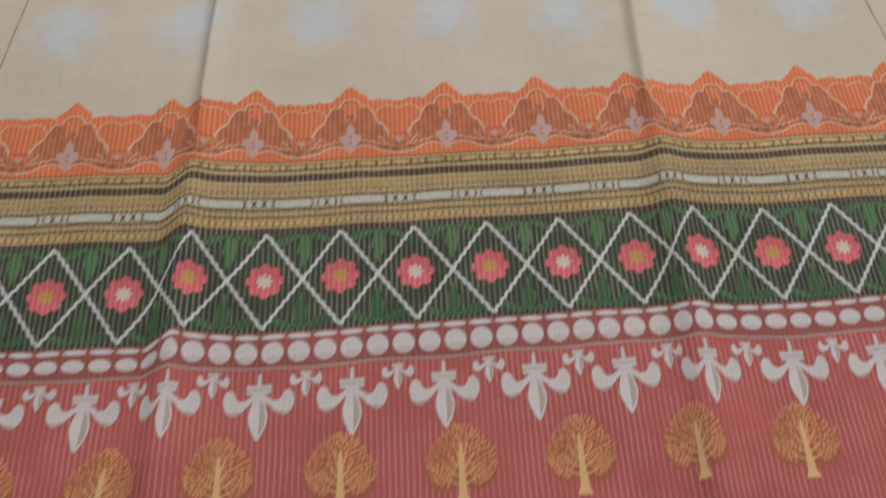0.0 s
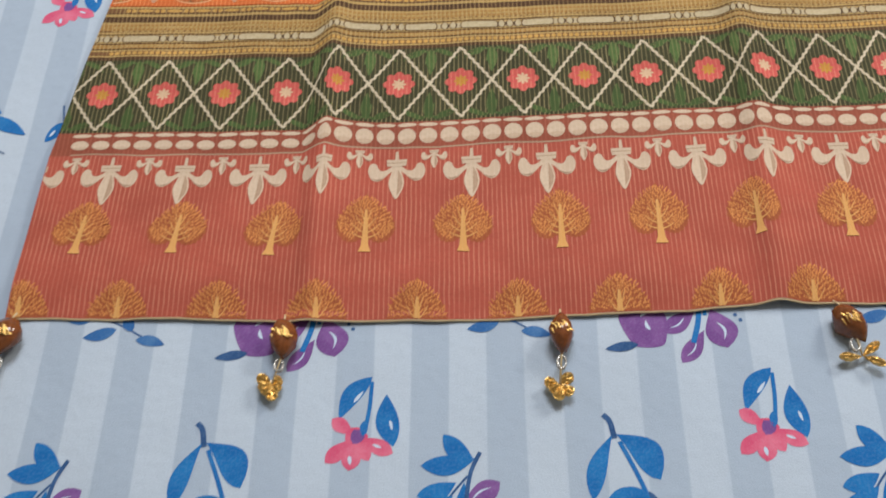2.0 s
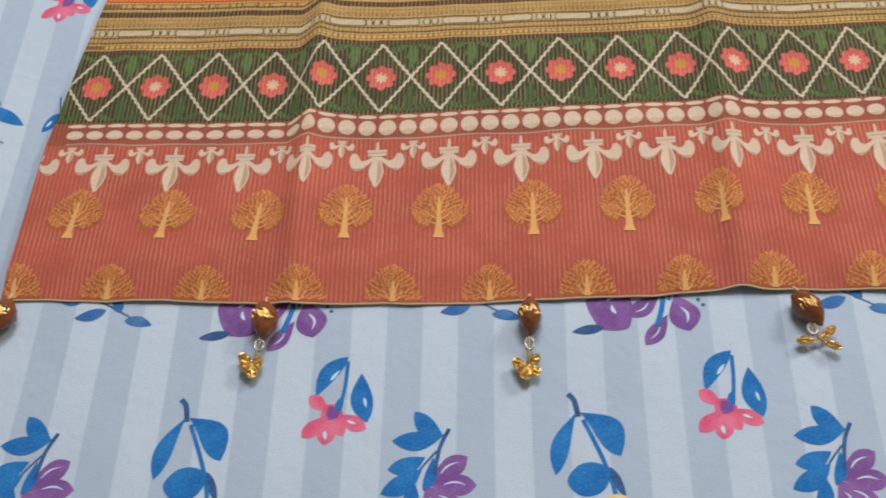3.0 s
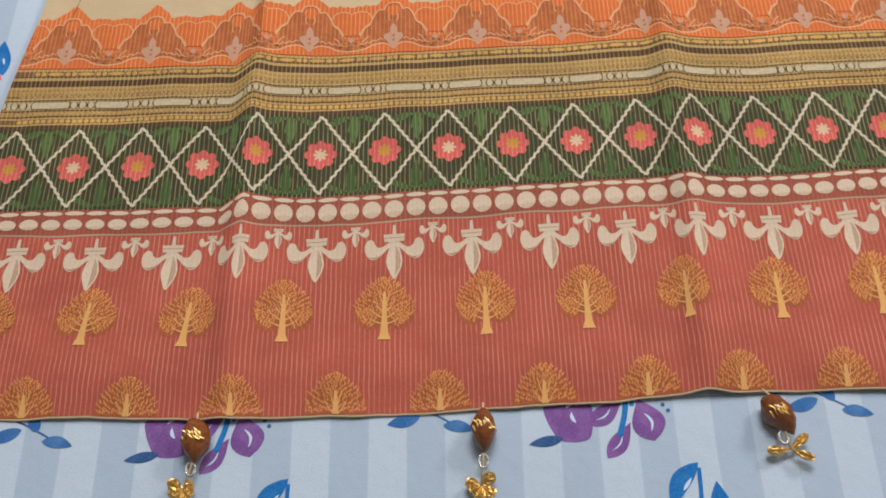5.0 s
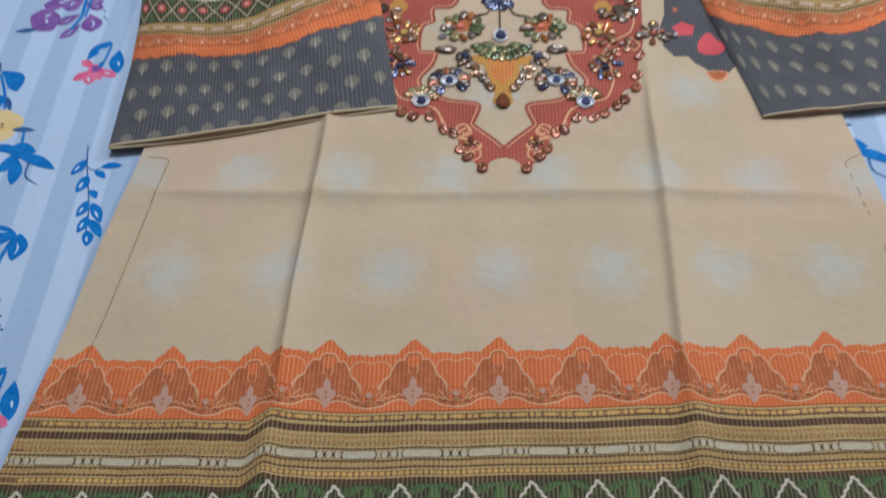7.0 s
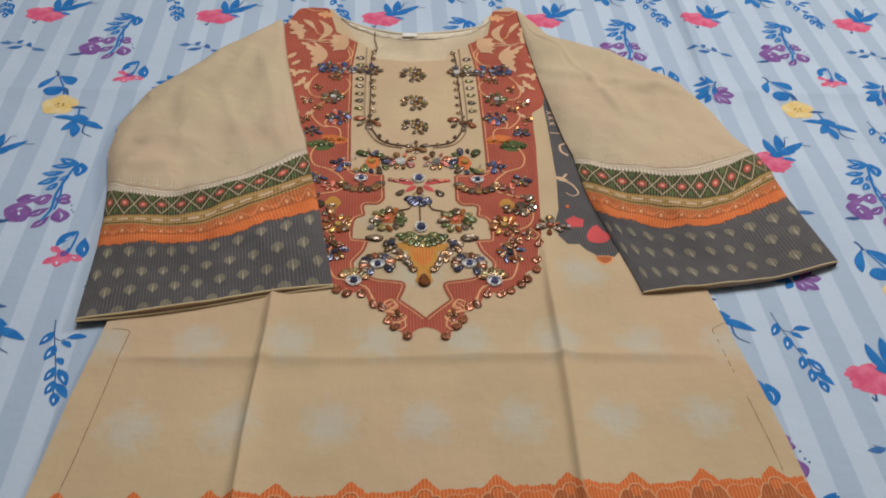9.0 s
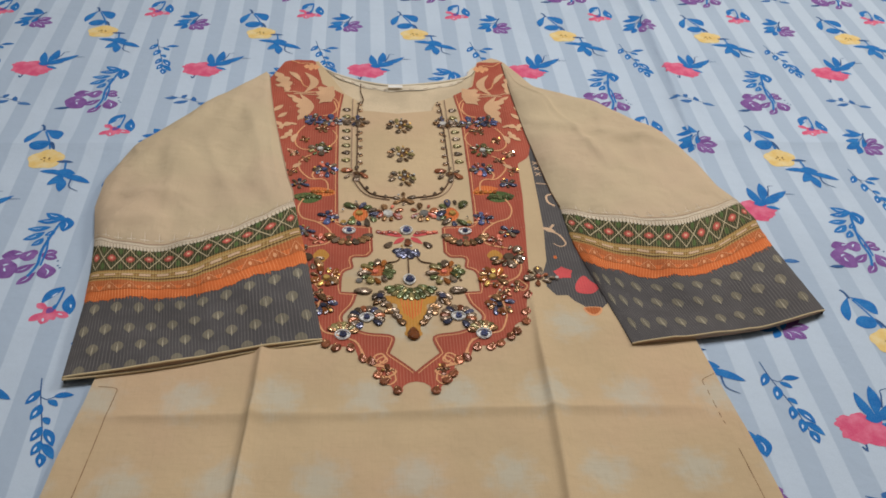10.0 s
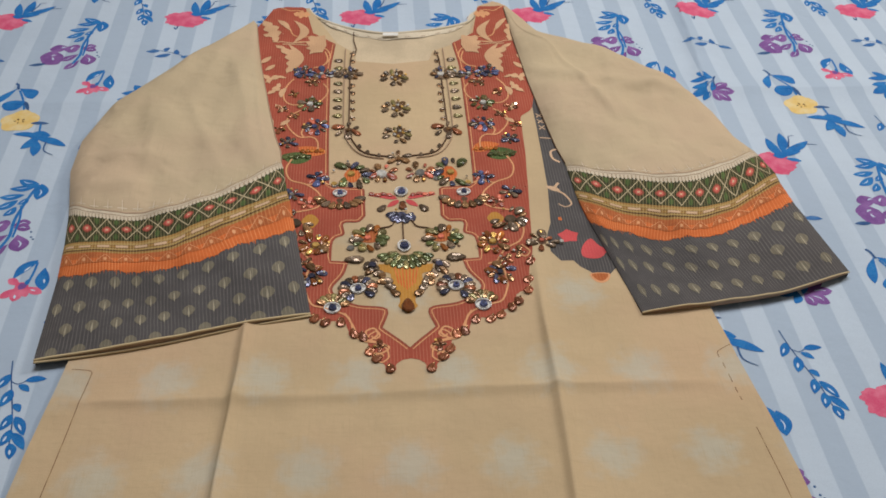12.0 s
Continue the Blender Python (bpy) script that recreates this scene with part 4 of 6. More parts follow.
def flower_motif(sk, centre):
    sk.poly(spline(ring(0, 0, 0.0124, 0.0128, 32, 8, 0.20), 2, True), "pink", 2)
    for k in range(8):
        a = (k + 0.5) * math.pi / 4
        sk.line([(0.0062 * math.cos(a), 0.0062 * math.sin(a)), (0.0098 * math.cos(a), 0.0100 * math.sin(a))], 0.0011, "coral", 2.4, True)
    sk.poly(ring(0, 0, 0.0056, 0.0058, 32, 8, 0.45), centre, 3)


def tuft_motif(sk, s):
    """Three leaves that grow from a band's edge; s: up or down."""
    for x0, x1, y1, w in ((0.0, 0.0, 0.0270, 0.0072), (0.0, 0.0040, 0.0165, 0.0040), (0.0, -0.0040, 0.0165, 0.0040), (0.004, 0.0180, 0.0095, 0.0046), (-0.004, -0.0180, 0.0095, 0.0046)):
        sk.poly(leaf_shape(x0, s * 0.001, x1, s * y1, w, 0.0008), "leaf", 1)
    for x in (-1, 1):
        sk.line(spline([(0, s * 0.004), (x * 0.009, s * 0.0025), (x * 0.017, s * 0.0060), (x * 0.0205, s * 0.0120)], 4), 0.0022, "leaf", 1, True)


def rope(sk, a, b, w, step, lift):
    """A twisted cord drawn as short slanting stitches."""
    n = max(2, round(math.dist(a, b) / step))
    dx, dy = (b[0] - a[0]) / n, (b[1] - a[1]) / n
    d = math.hypot(dx, dy)
    nx, ny = -dy / d * w / 2, dx / d * w / 2
    for k in range(n):
        x, y = a[0] + dx * k, a[1] + dy * k
        j = 0.35 * (1 if k % 2 else -1)
        sk.poly([(x + nx * (j - 1), y + ny * (j - 1)), (x + dx + nx * (j - 1), y + dy + ny * (j - 1)), (x + dx + nx * (j + 1), y + dy + ny * (j + 1)), (x + nx * (j + 1), y + ny * (j + 1))], "bone", lift)


def hem_prints():
    for k in range(-6, 7):
        p = -0.004 + 0.0685 * k
        if inside(p, 0.08, -0.018):
            drawn("tree_print", kurta, at(p, 0.0605), near(p, 0.06), lambda sk, k=k: tree_motif(sk, -1.0, k))
        p = -0.036 + 0.0678 * k
        if inside(p, 0.02, -0.015):
            drawn("tree_print", kurta, at(p, -0.0105), near(p, 0.02), lambda sk, k=k: tree_motif(sk, HEM + 0.0110, 40 + k))
    for k in range(-8, 9):
        p = -0.0115 + 0.0545 * k
        if inside(p, 0.13, -0.018):
            drawn("fleur_print", kurta, at(p, 0.1330), near(p, 0.13), fleur_motif, "ivory printed fleur-de-lis")
        if inside(p + 0.0272, 0.14, -0.008):
            drawn("small_fleur_print", kurta, at(p + 0.0272, 0.1452), near(p + 0.0272, 0.145), lambda sk: fleur_motif(sk, False))
    for k in range(-30, 31):
        p = -0.019 + 0.0158 * k
        if inside(p, 0.165, 0.006):
            tuck = 0.74 if p < -0.185 or p > 0.165 else 1.0

            def pearl(sk, tuck=tuck):
                sk.poly(ring(0, 0.0012 * (1 - tuck), 0.0068, 0.0072 * tuck, 14), "ivory", 1)
                sk.poly([*ring(0.0006, -0.0006, 0.0060, 0.0062 * tuck, 14)[8:14], (0.001, -0.002)], "pearl_shade", 2)
            drawn("pearl_print", kurta, at(p, 0.1630), near(p, 0.163), pearl)
            drawn("dash_print", kurta, at(p, 0.1735), near(p, 0.1735), lambda sk: sk.poly(ring(0, 0, 0.0074, 0.0018, 10), "ivory", 1))
    def cord(sk):
        sk.line([(-0.372 + 0.006 * k, 0.1525 + 0.0006 * math.sin(k * 0.5)) for k in range(123)], 0.0014, "shade", 1)
    drawn("cord_print", kurta, on_print, body_fine, cord)

    low, high = 0.1790, 0.2475
    mid, p0, pp = (low + high) / 2, -0.026, 0.0475
    for k in range(-8, 9):
        p = p0 + pp * k
        if inside(p, mid, -0.008):
            drawn("flower_print", kurta, at(p, mid), near(p, mid), lambda sk, k=k: flower_motif(sk, "butter" if k % 2 == 0 else "mustard"))
        if inside(p, mid, -0.020):
            def diamond(sk, p=p):
                for a, b in (((p - pp / 2, mid), (p, high)), ((p, high), (p + pp / 2, mid)), ((p + pp / 2, mid), (p, low)), ((p, low), (p - pp / 2, mid))):
                    rope(sk, a, b, 0.0021, 0.0030, 2)
            drawn("trellis_print", kurta, on_print, body_fine, diamond)
        q = p + pp / 2
        if inside(q, mid, -0.010):
            drawn("leaf_print", kurta, at(q, 0.1775), near(q, 0.18), lambda sk: tuft_motif(sk, 1))
            drawn("leaf_print", kurta, at(q, 0.2485), near(q, 0.247), lambda sk: tuft_motif(sk, -1))

    # white bars and rings of the striped border
    for k in range(-8, 9):
        p = -0.012 + 0.0465 * k
        if inside(p, 0.271, -0.020):
            def bars(sk, k=k):
                a = 0.0135 if k % 2 else 0.0115
                sk.poly([(-a - 0.0008, -0.0036), (a + 0.0008, -0.0036), (a + 0.002, 0), (a + 0.0008, 0.0036), (-a - 0.0008, 0.0036), (-a - 0.002, 0)], "dark", 1.5)
                sk.poly([(-a, -0.0030), (a, -0.0030), (a + 0.001, 0), (a, 0.0030), (-a, 0.0030), (-a - 0.001, 0)], "bar", 2)
                m = 3 if k % 2 else 2
                first = a + 0.01075 - (m - 1) * 0.0033
                sk.poly([(a + 0.0010, -0.0026), (a + 0.0205, -0.0026), (a + 0.0205, 0.0026), (a + 0.0010, 0.0026)], "bar", 1)
                for j in range(m):
                    sk.poly(ring(first + j * 0.0066, 0, 0.0035, 0.0036, 12), "dark", 2)
                    sk.poly(ring(first + j * 0.0066, 0, 0.0023, 0.0036, 10), "bar", 3)
            drawn("bar_print", kurta, at(p, 0.2710), near(p, 0.271), bars)

    def grains(sk, v, r, step, key, bars=0):
        """A row of printed beads; every so often a longer bar stands in for three of them."""
        n = int(0.36 / step)
        for k in range(-n, n + 1):
            p = k * step
            if not inside(p, v, 0.004):
                continue
            if bars and k % bars >= bars - 3:
                if k % bars == bars - 2:
                    sk.poly(ring(p, v, step * 1.35, r * 0.82, 12), key, 1)
            else:
                sk.poly(ring(p, v, step * 0.42, r, 9), key, 1)
    drawn("grain_print", kurta, on_print, body_fine, lambda sk: grains(sk, 0.3011, 0.0020, 0.0047, "bead_gold", 5))
    drawn("grain_print", kurta, on_print, body_fine, lambda sk: grains(sk, 0.2833, 0.0013, 0.0036, "gold"))
    drawn("grain_print", kurta, on_print, body_fine, lambda sk: grains(sk, 0.2793, 0.0007, 0.0045, "gold"))
    drawn("grain_print", kurta, on_print, body_fine, lambda sk: grains(sk, 0.2633, 0.0013, 0.0040, "gold"))
    drawn("grain_print", kurta, on_print, body_fine, lambda sk: grains(sk, 0.2561, 0.0018, 0.0046, "bead_gold"))

    # the scalloped top of the orange border
    pk, p0 = 0.0665, -0.001

    def crest(p):
        d = abs((p - p0 + pk / 2) % pk - pk / 2)
        v = 0.3555 + 0.0020 * abs(math.cos((p - p0) * math.pi / pk * 3)) + 0.0008 * math.sin(p * 900) + 0.0012 * (int(p / 0.0034 + 400) % 2) * 0.5
        if d < 0.0125:
            v = max(v, 0.3580 + 0.0070 * (1 - (d / 0.0125) ** 2) ** 0.8 + 0.0060 * max(0.0, 1 - d / 0.0062) ** 0.7 + 0.0010 * (int(d / 0.0017) % 2))
        return v

    def scallop(sk):
        n = 250
        ps = [-0.372 + 0.735 * k / n for k in range(n + 1)]
        ps = [p for p in ps if inside(p, 0.35, 0.0005)]
        for a, b in zip(ps, ps[1:]):
            va, vb = crest(a), crest(b)
            sk.tri((a, 0.3440), (b, 0.3440), (b, vb), "orange", 0.6), sk.tri((a, 0.3440), (b, vb), (a, va), "orange", 0.6)
    drawn("scallop_print", kurta, on_print, lambda x, v: max(0.006, body_fine(x, v)), scallop)
    for k in range(-6, 7):
        p = p0 + pk * k

        def arch(sk):
            side = [(0.0, 0.0520), (0.0045, 0.0510), (0.0068, 0.0470), (0.0075, 0.0448), (0.0112, 0.0452), (0.0140, 0.0425), (0.0160, 0.0385), (0.0172, 0.0355), (0.0185, 0.0315), (0.0220, 0.0290), (0.0250, 0.0240), (0.0262, 0.0190)]
            half = spline(side, 4)
            skirt = [*half, (0.0300, 0.0150), (0.0332, 0.0140), (0.0332, 0.0005)]
            sk.poly([*skirt, *[(-x, y) for x, y in reversed(skirt[1:])]], "burnt", 2)
            sk.poly(spline(ring(0, 0.0440, 0.0062, 0.0058, 15, 5, 0.18, math.pi / 2), 2, True), "orange", 3)
            sk.poly(spline([(0.0, 0.0300), (0.0028, 0.0250), (0.0030, 0.0205), (0.0066, 0.0195), (0.0078, 0.0150), (0.0050, 0.0115), (0.0030, 0.0080), (0.0, 0.0030),
                            (-0.0030, 0.0080), (-0.0050, 0.0115), (-0.0078, 0.0150), (-0.0066, 0.0195), (-0.0030, 0.0205), (-0.0028, 0.0250)], 2, True), "rose", 5)
            for y in (0.0125, 0.0170):
                sk.poly(ring(0, y, 0.0010, 0.0012, 7), "burnt", 6)
            for s in (-1, 1):
                sk.line([(s * x, y) for x, y in half], 0.0014, "peach", 4)
                low = spline([(0.0, 0.0035), (0.0042, 0.0085), (0.0100, 0.0100), (0.0165, 0.0085), (0.0230, 0.0048), (0.0332, 0.0030)], 4)
                sk.poly([(s * x, y - 0.0006) for x, y in low] + [(s * 0.0332, 0.0002), (0.0, 0.0002)], "orange", 3)
                sk.line([(s * x, y) for x, y in low], 0.0015, "peach", 4)
                sk.line([(s * (0.0080 + 0.0009 * j), 0.0135 + 0.0022 * abs(math.sin(0.55 * j)) - 0.00026 * j) for j in range(21)], 0.0010, "peach", 4)
                sk.line([(s * x, y) for x, y in spline([(0.0035, 0.0400), (0.0038, 0.0360), (0.0022, 0.0325)], 3)], 0.0008, "peach", 4)
        if inside(p, 0.33, -0.025):
            drawn("arch_print", kurta, at(p, 0.3060), near(p, 0.33), arch)
        q = p + pk / 2

        def heart(sk):
            half = spline([(0.0, 0.0425), (0.0035, 0.0445), (0.0085, 0.0452), (0.0130, 0.0430), (0.0156, 0.0390), (0.0160, 0.0345), (0.0140, 0.0300), (0.0105, 0.0270), (0.0085, 0.0225), (0.0060, 0.0200)], 3)
            sk.poly([*half, *[(-x, y) for x, y in reversed(half[1:])]], "orange", 2.5)
            for s in (-1, 1):
                sk.line([(s * x, y) for x, y in half], 0.0010, "peach", 4)
                sk.line([(s * x, y) for x, y in spline([(0.0090, 0.0250), (0.0062, 0.0215), (0.0078, 0.0175), (0.0050, 0.0150), (0.0015, 0.0175)], 3)], 0.0010, "peach", 4, True)
                sk.line([(s * x, y) for x, y in spline([(0.0140, 0.0180), (0.0105, 0.0150), (0.0085, 0.0110), (0.0040, 0.0085), (0.0, 0.0110)], 3)], 0.0012, "peach", 4, True)
                sk.poly([(s * x, y) for x, y in spline(ring(0.0050, 0.0118, 0.0030, 0.0026, 8, 3, 0.3), 2, True)], "orange", 3)
            sk.poly(ring(0, 0.0150, 0.0030, 0.0030, 8, 4, 0.3), "rose", 3)
            for j in range(7):
                sk.poly(ring(-0.009 + 0.003 * j, 0.0085 + 0.0035 * math.sin(2.1 * j), 0.0013, 0.0010, 6), "ochre" if j % 2 else "brown", 5)
        if inside(q, 0.33, -0.015):
            drawn("heart_print", kurta, at(q, 0.3060), near(q, 0.33), heart)


hem_prints()


def stitch(pts, name="slit_stitch", dash=False):
    def draw(sk):
        line = spline(pts, 10)
        for k in range(len(line) - 1):
            if not dash or k % 5 < 3:
                sk.line(line[k:k + 2], 0.0007, "brown", 1)
    drawn(name, kurta, on_body, body_fine, draw, "brown tacking stitches along the side slit")


stitch([(-0.319, 0.562), (-0.304, 0.560), (-0.2995, 0.557), (-0.3000, 0.551), (-0.306, 0.506), (-0.318, 0.411), (-0.330, 0.340)])
stitch([(0.332, 0.572), (0.321, 0.566), (0.3165, 0.562), (0.3165, 0.555)])
stitch([(0.318, 0.548), (0.321, 0.515), (0.3235, 0.495)], dash=True)
stitch([(0.3275, 0.462), (0.332, 0.420), (0.337, 0.365)])

# ---- tassels on the hem ----


def faceted(rx, ry, rz, key, name, seed=0, knobs=0.08):
    rnd = random.Random(seed)
    bm = bmesh.new()
    bmesh.ops.create_icosphere(bm, subdivisions=2, radius=1)
    for v in bm.verts:
        x, y, z = v.co
        k = 1 + knobs * (rnd.random() - 0.5)
        pinch = 1 - 0.35 * abs(y) ** 1.5
        v.co = (x * rx * pinch * k, y * ry * k, z * rz * pinch * k)
    return solid(bm, name, key, True)


def nugget(rx, ry, key, name, seed):
    rnd = random.Random(seed)
    bm = bmesh.new()
    bmesh.ops.create_icosphere(bm, subdivisions=2, radius=1)
    for v in bm.verts:
        v.co *= 0.75 + 0.5 * rnd.random() ** 2
        v.co = (v.co.x * rx, v.co.y * ry, v.co.z * min(rx, ry))
    return solid(bm, name, key, True)


def petal(seed):
    """A crumpled gilt leaf that points along +x from its wired base."""
    rnd = random.Random(seed)
    bm = bmesh.new()
    bmesh.ops.create_uvsphere(bm, u_segments=12, v_segments=7, radius=1)
    for v in bm.verts:
        x, y, z = v.co
        fat = 0.35 + 0.65 * smooth(-1.0, 0.45, x)
        ridge = 0.35 * math.cos(3.2 * math.pi * y) + 0.4 * (rnd.random() - 0.5)
        v.co = (0.0062 * (x + 1), 0.0036 * y * fat * (1 + 0.2 * (rnd.random() - 0.5)), (z + (ridge if z > 0 else 0)) * 0.0017 * fat)
    return solid(bm, "charm", "gilt", False)


def tassels():
    bead = faceted(0.0104, 0.0150, 0.0085, "amber", "bead", 4, 0.22)
    fleck = nugget(0.0016, 0.0050, "gilt", "fleck", 2)
    charms = [petal(s) for s in (5, 6, 7)]
    clusters = ((140, 40, 250, 290), (150, 35, 235, 275, 315, 200), (165, 42, 212, 322, 262), (182, 38, -27), (140, 40, 260))
    for k, (x, y, turn, cx, cy) in enumerate(((-0.376, -0.0035, -0.18, -0.384, -0.036), (-0.191, -0.0065, 0.08, -0.196, -0.0385), (-0.009, -0.0040, -0.04, -0.0115, -0.0400), (0.178, 0.001, 0.50, 0.183, -0.0215), (0.364, 0.003, 0.1, 0.366, -0.030))):
        z = 0.0075
        top = Vector((x - 0.012 * math.sin(turn), y + 0.018, 0.004))
        tie = part("tassel", tube([top, Vector((x, y + 0.010, z)), Vector((x + 0.006 * math.sin(turn), y - 0.012, z)), Vector((cx, cy, 0.0045))], 0.0007, "piping", "tassel"), kurta, "amber bead and gilt charm hung from the hem")
        b = part("amber_bead", bead, tie, "brown glass bead flecked with gold")
        b.location, b.rotation_euler = (x, y, z), (0, 0.7 * k, turn)
        for j in range(13):
            a = j * 2.4
            f = part("gold_fleck", fleck, tie)
            ox, oy = 0.0075 * math.cos(a) * (0.3 + 0.05 * j), 0.0105 * math.sin(a * 1.3)
            f.location = (x + ox, y + oy, z + 0.0090 * math.sqrt(max(0.05, 1 - (ox / 0.0094) ** 2 - (oy / 0.0146) ** 2)))
            f.rotation_euler, f.scale = (0.2, 0.1, 0.8 + 0.5 * math.sin(5 * a)), (0.5, 0.62, 0.22)
        ty = y - 0.0135 if k != 3 else y - 0.0125
        mx, my = (x + 0.3 * (cx - x)), ty - 0.4 * (ty - cy - 0.004)
        for dz in (0.0, 0.0018):
            part("clear_ring", tube([(mx + 0.0028 * math.cos(t), my + 0.0044 * math.sin(t), 0.0045 + dz) for t in (2 * math.pi * i / 12 for i in range(13))], 0.0007, "clear", "clear_ring"), tie)
        for j, deg in enumerate(clusters[k]):
            o = part("gilt_charm", charms[(j + k) % 3], tie)
            long = 1.25 if k == 3 else (0.70, 0.95, 0.85, 0.60, 0.90, 0.75)[(2 * j + k) % 6]
            o.location, o.rotation_euler, o.scale = (cx, cy, 0.0034 + 0.0006 * (j % 3)), (0.25 * math.sin(3 * j), -0.10, radians(deg)), (long, 1.0 if k == 3 else 1.25, 1.2)


tassels()

# ---- sleeves ----
LEFT_ROWS = [
    (0.00, [(-0.196, 1.226), (-0.190, 1.214)]), (0.05, [(-0.236, 1.172), (-0.184, 1.160)]), (0.10, [(-0.280, 1.122), (-0.176, 1.100)]), (0.20, [(-0.359, 1.012), (-0.159, 1.000)]),
    (0.28, [(-0.383, 0.930), (-0.147, 0.935)]), (0.34, [(-0.384, 0.869), (-0.139, 0.906)]),
    (0.420, [(-0.371, 0.801), (-0.317, 0.778), (-0.256, 0.785), (-0.196, 0.818), (-0.136, 0.880)]), (0.428, [(-0.369, 0.789), (-0.316, 0.770), (-0.255, 0.778), (-0.195, 0.810), (-0.134, 0.872)]),
    (0.470, [(-0.363, 0.738), (-0.310, 0.732), (-0.250, 0.739), (-0.192, 0.772), (-0.127, 0.827)]), (0.490, [(-0.362, 0.722), (-0.307, 0.712), (-0.247, 0.716), (-0.190, 0.749), (-0.123, 0.809)]),
    (0.525, [(-0.359, 0.685), (-0.301, 0.680), (-0.243, 0.686), (-0.177, 0.716), (-0.114, 0.755)]), (0.640, [(-0.357, 0.573), (-0.293, 0.582), (-0.230, 0.595), (-0.165, 0.612), (-0.093, 0.627)])]
RIGHT_ROWS = [
    (0.00, [(0.176, 1.264), (0.181, 1.270)]), (0.05, [(0.178, 1.205), (0.222, 1.184)]), (0.10, [(0.181, 1.150), (0.329, 1.122)]), (0.20, [(0.187, 1.060), (0.394, 1.054)]),
    (0.28, [(0.195, 0.980), (0.423, 0.985)]), (0.34, [(0.203, 0.908), (0.437, 0.925)]),
    (0.420, [(0.211, 0.868), (0.272, 0.838), (0.340, 0.830), (0.401, 0.852), (0.455, 0.892)]), (0.428, [(0.211, 0.860), (0.271, 0.829), (0.339, 0.819), (0.400, 0.841), (0.457, 0.885)]),
    (0.470, [(0.213, 0.820), (0.262, 0.784), (0.327, 0.768), (0.393, 0.788), (0.467, 0.848)]), (0.490, [(0.215, 0.802), (0.259, 0.764), (0.322, 0.748), (0.387, 0.767), (0.467, 0.828)]),
    (0.525, [(0.222, 0.758), (0.252, 0.731), (0.315, 0.718), (0.385, 0.737), (0.471, 0.792)]), (0.640, [(0.251, 0.618), (0.289, 0.622), (0.352, 0.631), (0.417, 0.644), (0.494, 0.672)])]
SLEEVE_W = 0.26


def sleeve_map(rows, seed, lie):
    """Cloth coordinates (across, down from the shoulder) to places, through curved rows."""
    curves = []
    for b, pts in rows:
        line = spline(pts, 16)
        even = []
        for k in range(33):
            f = k * (len(line) - 1) / 32
            i = min(len(line) - 2, int(f))
            even.append(tuple(p + (q - p) * (f - i) for p, q in zip(line[i], line[i + 1])))
        curves.append((b, even))

    def place(a, b, lift):
        u = min(1.0, max(0.0, a / SLEEVE_W))
        for (b0, c0), (b1, c1) in zip(curves, curves[1:]):
            if b <= b1 or b1 == curves[-1][0]:
                break
        t = min(1.0, max(0.0, (b - b0) / (b1 - b0)))
        k = min(31, int(u * 32))
        f = u * 32 - k
        p = [(1 - t) * ((1 - f) * c0[k][i] + f * c0[k + 1][i]) + t * ((1 - f) * c1[k][i] + f * c1[k + 1][i]) for i in (0, 1)]
        puff = (1 - abs(2 * u - 1) ** 4) * smooth(-0.02, 0.12, b) * (1 - 0.65 * smooth(0.50, 0.64, b))
        z = lie + 0.011 * puff + puff * (0.0075 * noise.noise((p[0] * 11, p[1] * 9, seed)) + 0.0044 * noise.noise((p[0] * 30, p[1] * 24, seed + 9)) + 0.0105 * (0.5 - abs(noise.noise((p[0] * 13, p[1] * 5 + p[0] * 7, seed + 3)))) ** 2)
        z += 0.0040 * puff * math.exp(-((b - 0.345 - 0.05 * (u - 0.5)) / 0.012) ** 2) * smooth(0.75, 0.2, u) if seed < 5 else 0.0040 * puff * math.exp(-((b - 0.17 - 0.08 * u) / 0.015) ** 2)
        if seed < 5:
            z += puff * (0.0030 * math.exp(-((u - 0.90) / 0.016) ** 2) * smooth(0.12, 0.20, b) * (1 - smooth(0.33, 0.40, b)) + 0.0028 * math.exp(-((b - 0.386 + 0.02 * u) / 0.0070) ** 2) * (1 - smooth(0.3, 0.6, u)))
        else:
            z += puff * 0.0026 * (math.exp(-((b - 0.26 + 0.05 * u) / 0.0080) ** 2) * smooth(0.2, 0.5, u) + math.exp(-((u - 0.30 - 0.4 * b) / 0.020) ** 2) * (1 - smooth(0.25, 0.36, b)))
        return (p[0], p[1], z + lift * LIFT)
    return place


def sleeve_piece(name, place, b0, b1, key, parent, label="", step=0.006):
    sk = Sketch(place)
    n, m = max(1, round((b1 - b0) / step)), 64
    rows = [b0 + (b1 - b0) * k / n for k in range(n + 1)]
    for a, b in zip(rows, rows[1:]):
        for k in range(m):
            u0, u1 = SLEEVE_W * k / m, SLEEVE_W * (k + 1) / m
            n0 = len(sk.verts)
            ids = [sk.vert(*q, 0) for q in ((u0, b), (u1, b), (u1, a), (u0, a))]
            sk.faces.append(ids)
            sk.mats.append(sk.slot(key))
        for u in (0.0, SLEEVE_W):
            top = [Vector(place(u, w, 0)) for w in (a, b)]
            n0 = len(sk.verts)
            sk.verts += [*top, Vector((top[1].x, top[1].y, -0.003)), Vector((top[0].x, top[0].y, -0.003))]
            sk.uvs += [(0, a), (0, b), (0.006, b), (0.006, a)]
            sk.faces.append([n0, n0 + 1, n0 + 2, n0 + 3])
            sk.mats.append(sk.slot(key))
    if key == "cream_plain":
        sk.uvs = [(p[0], p[1]) for p in sk.verts]
    return part(name, sk.mesh(name), parent, label)


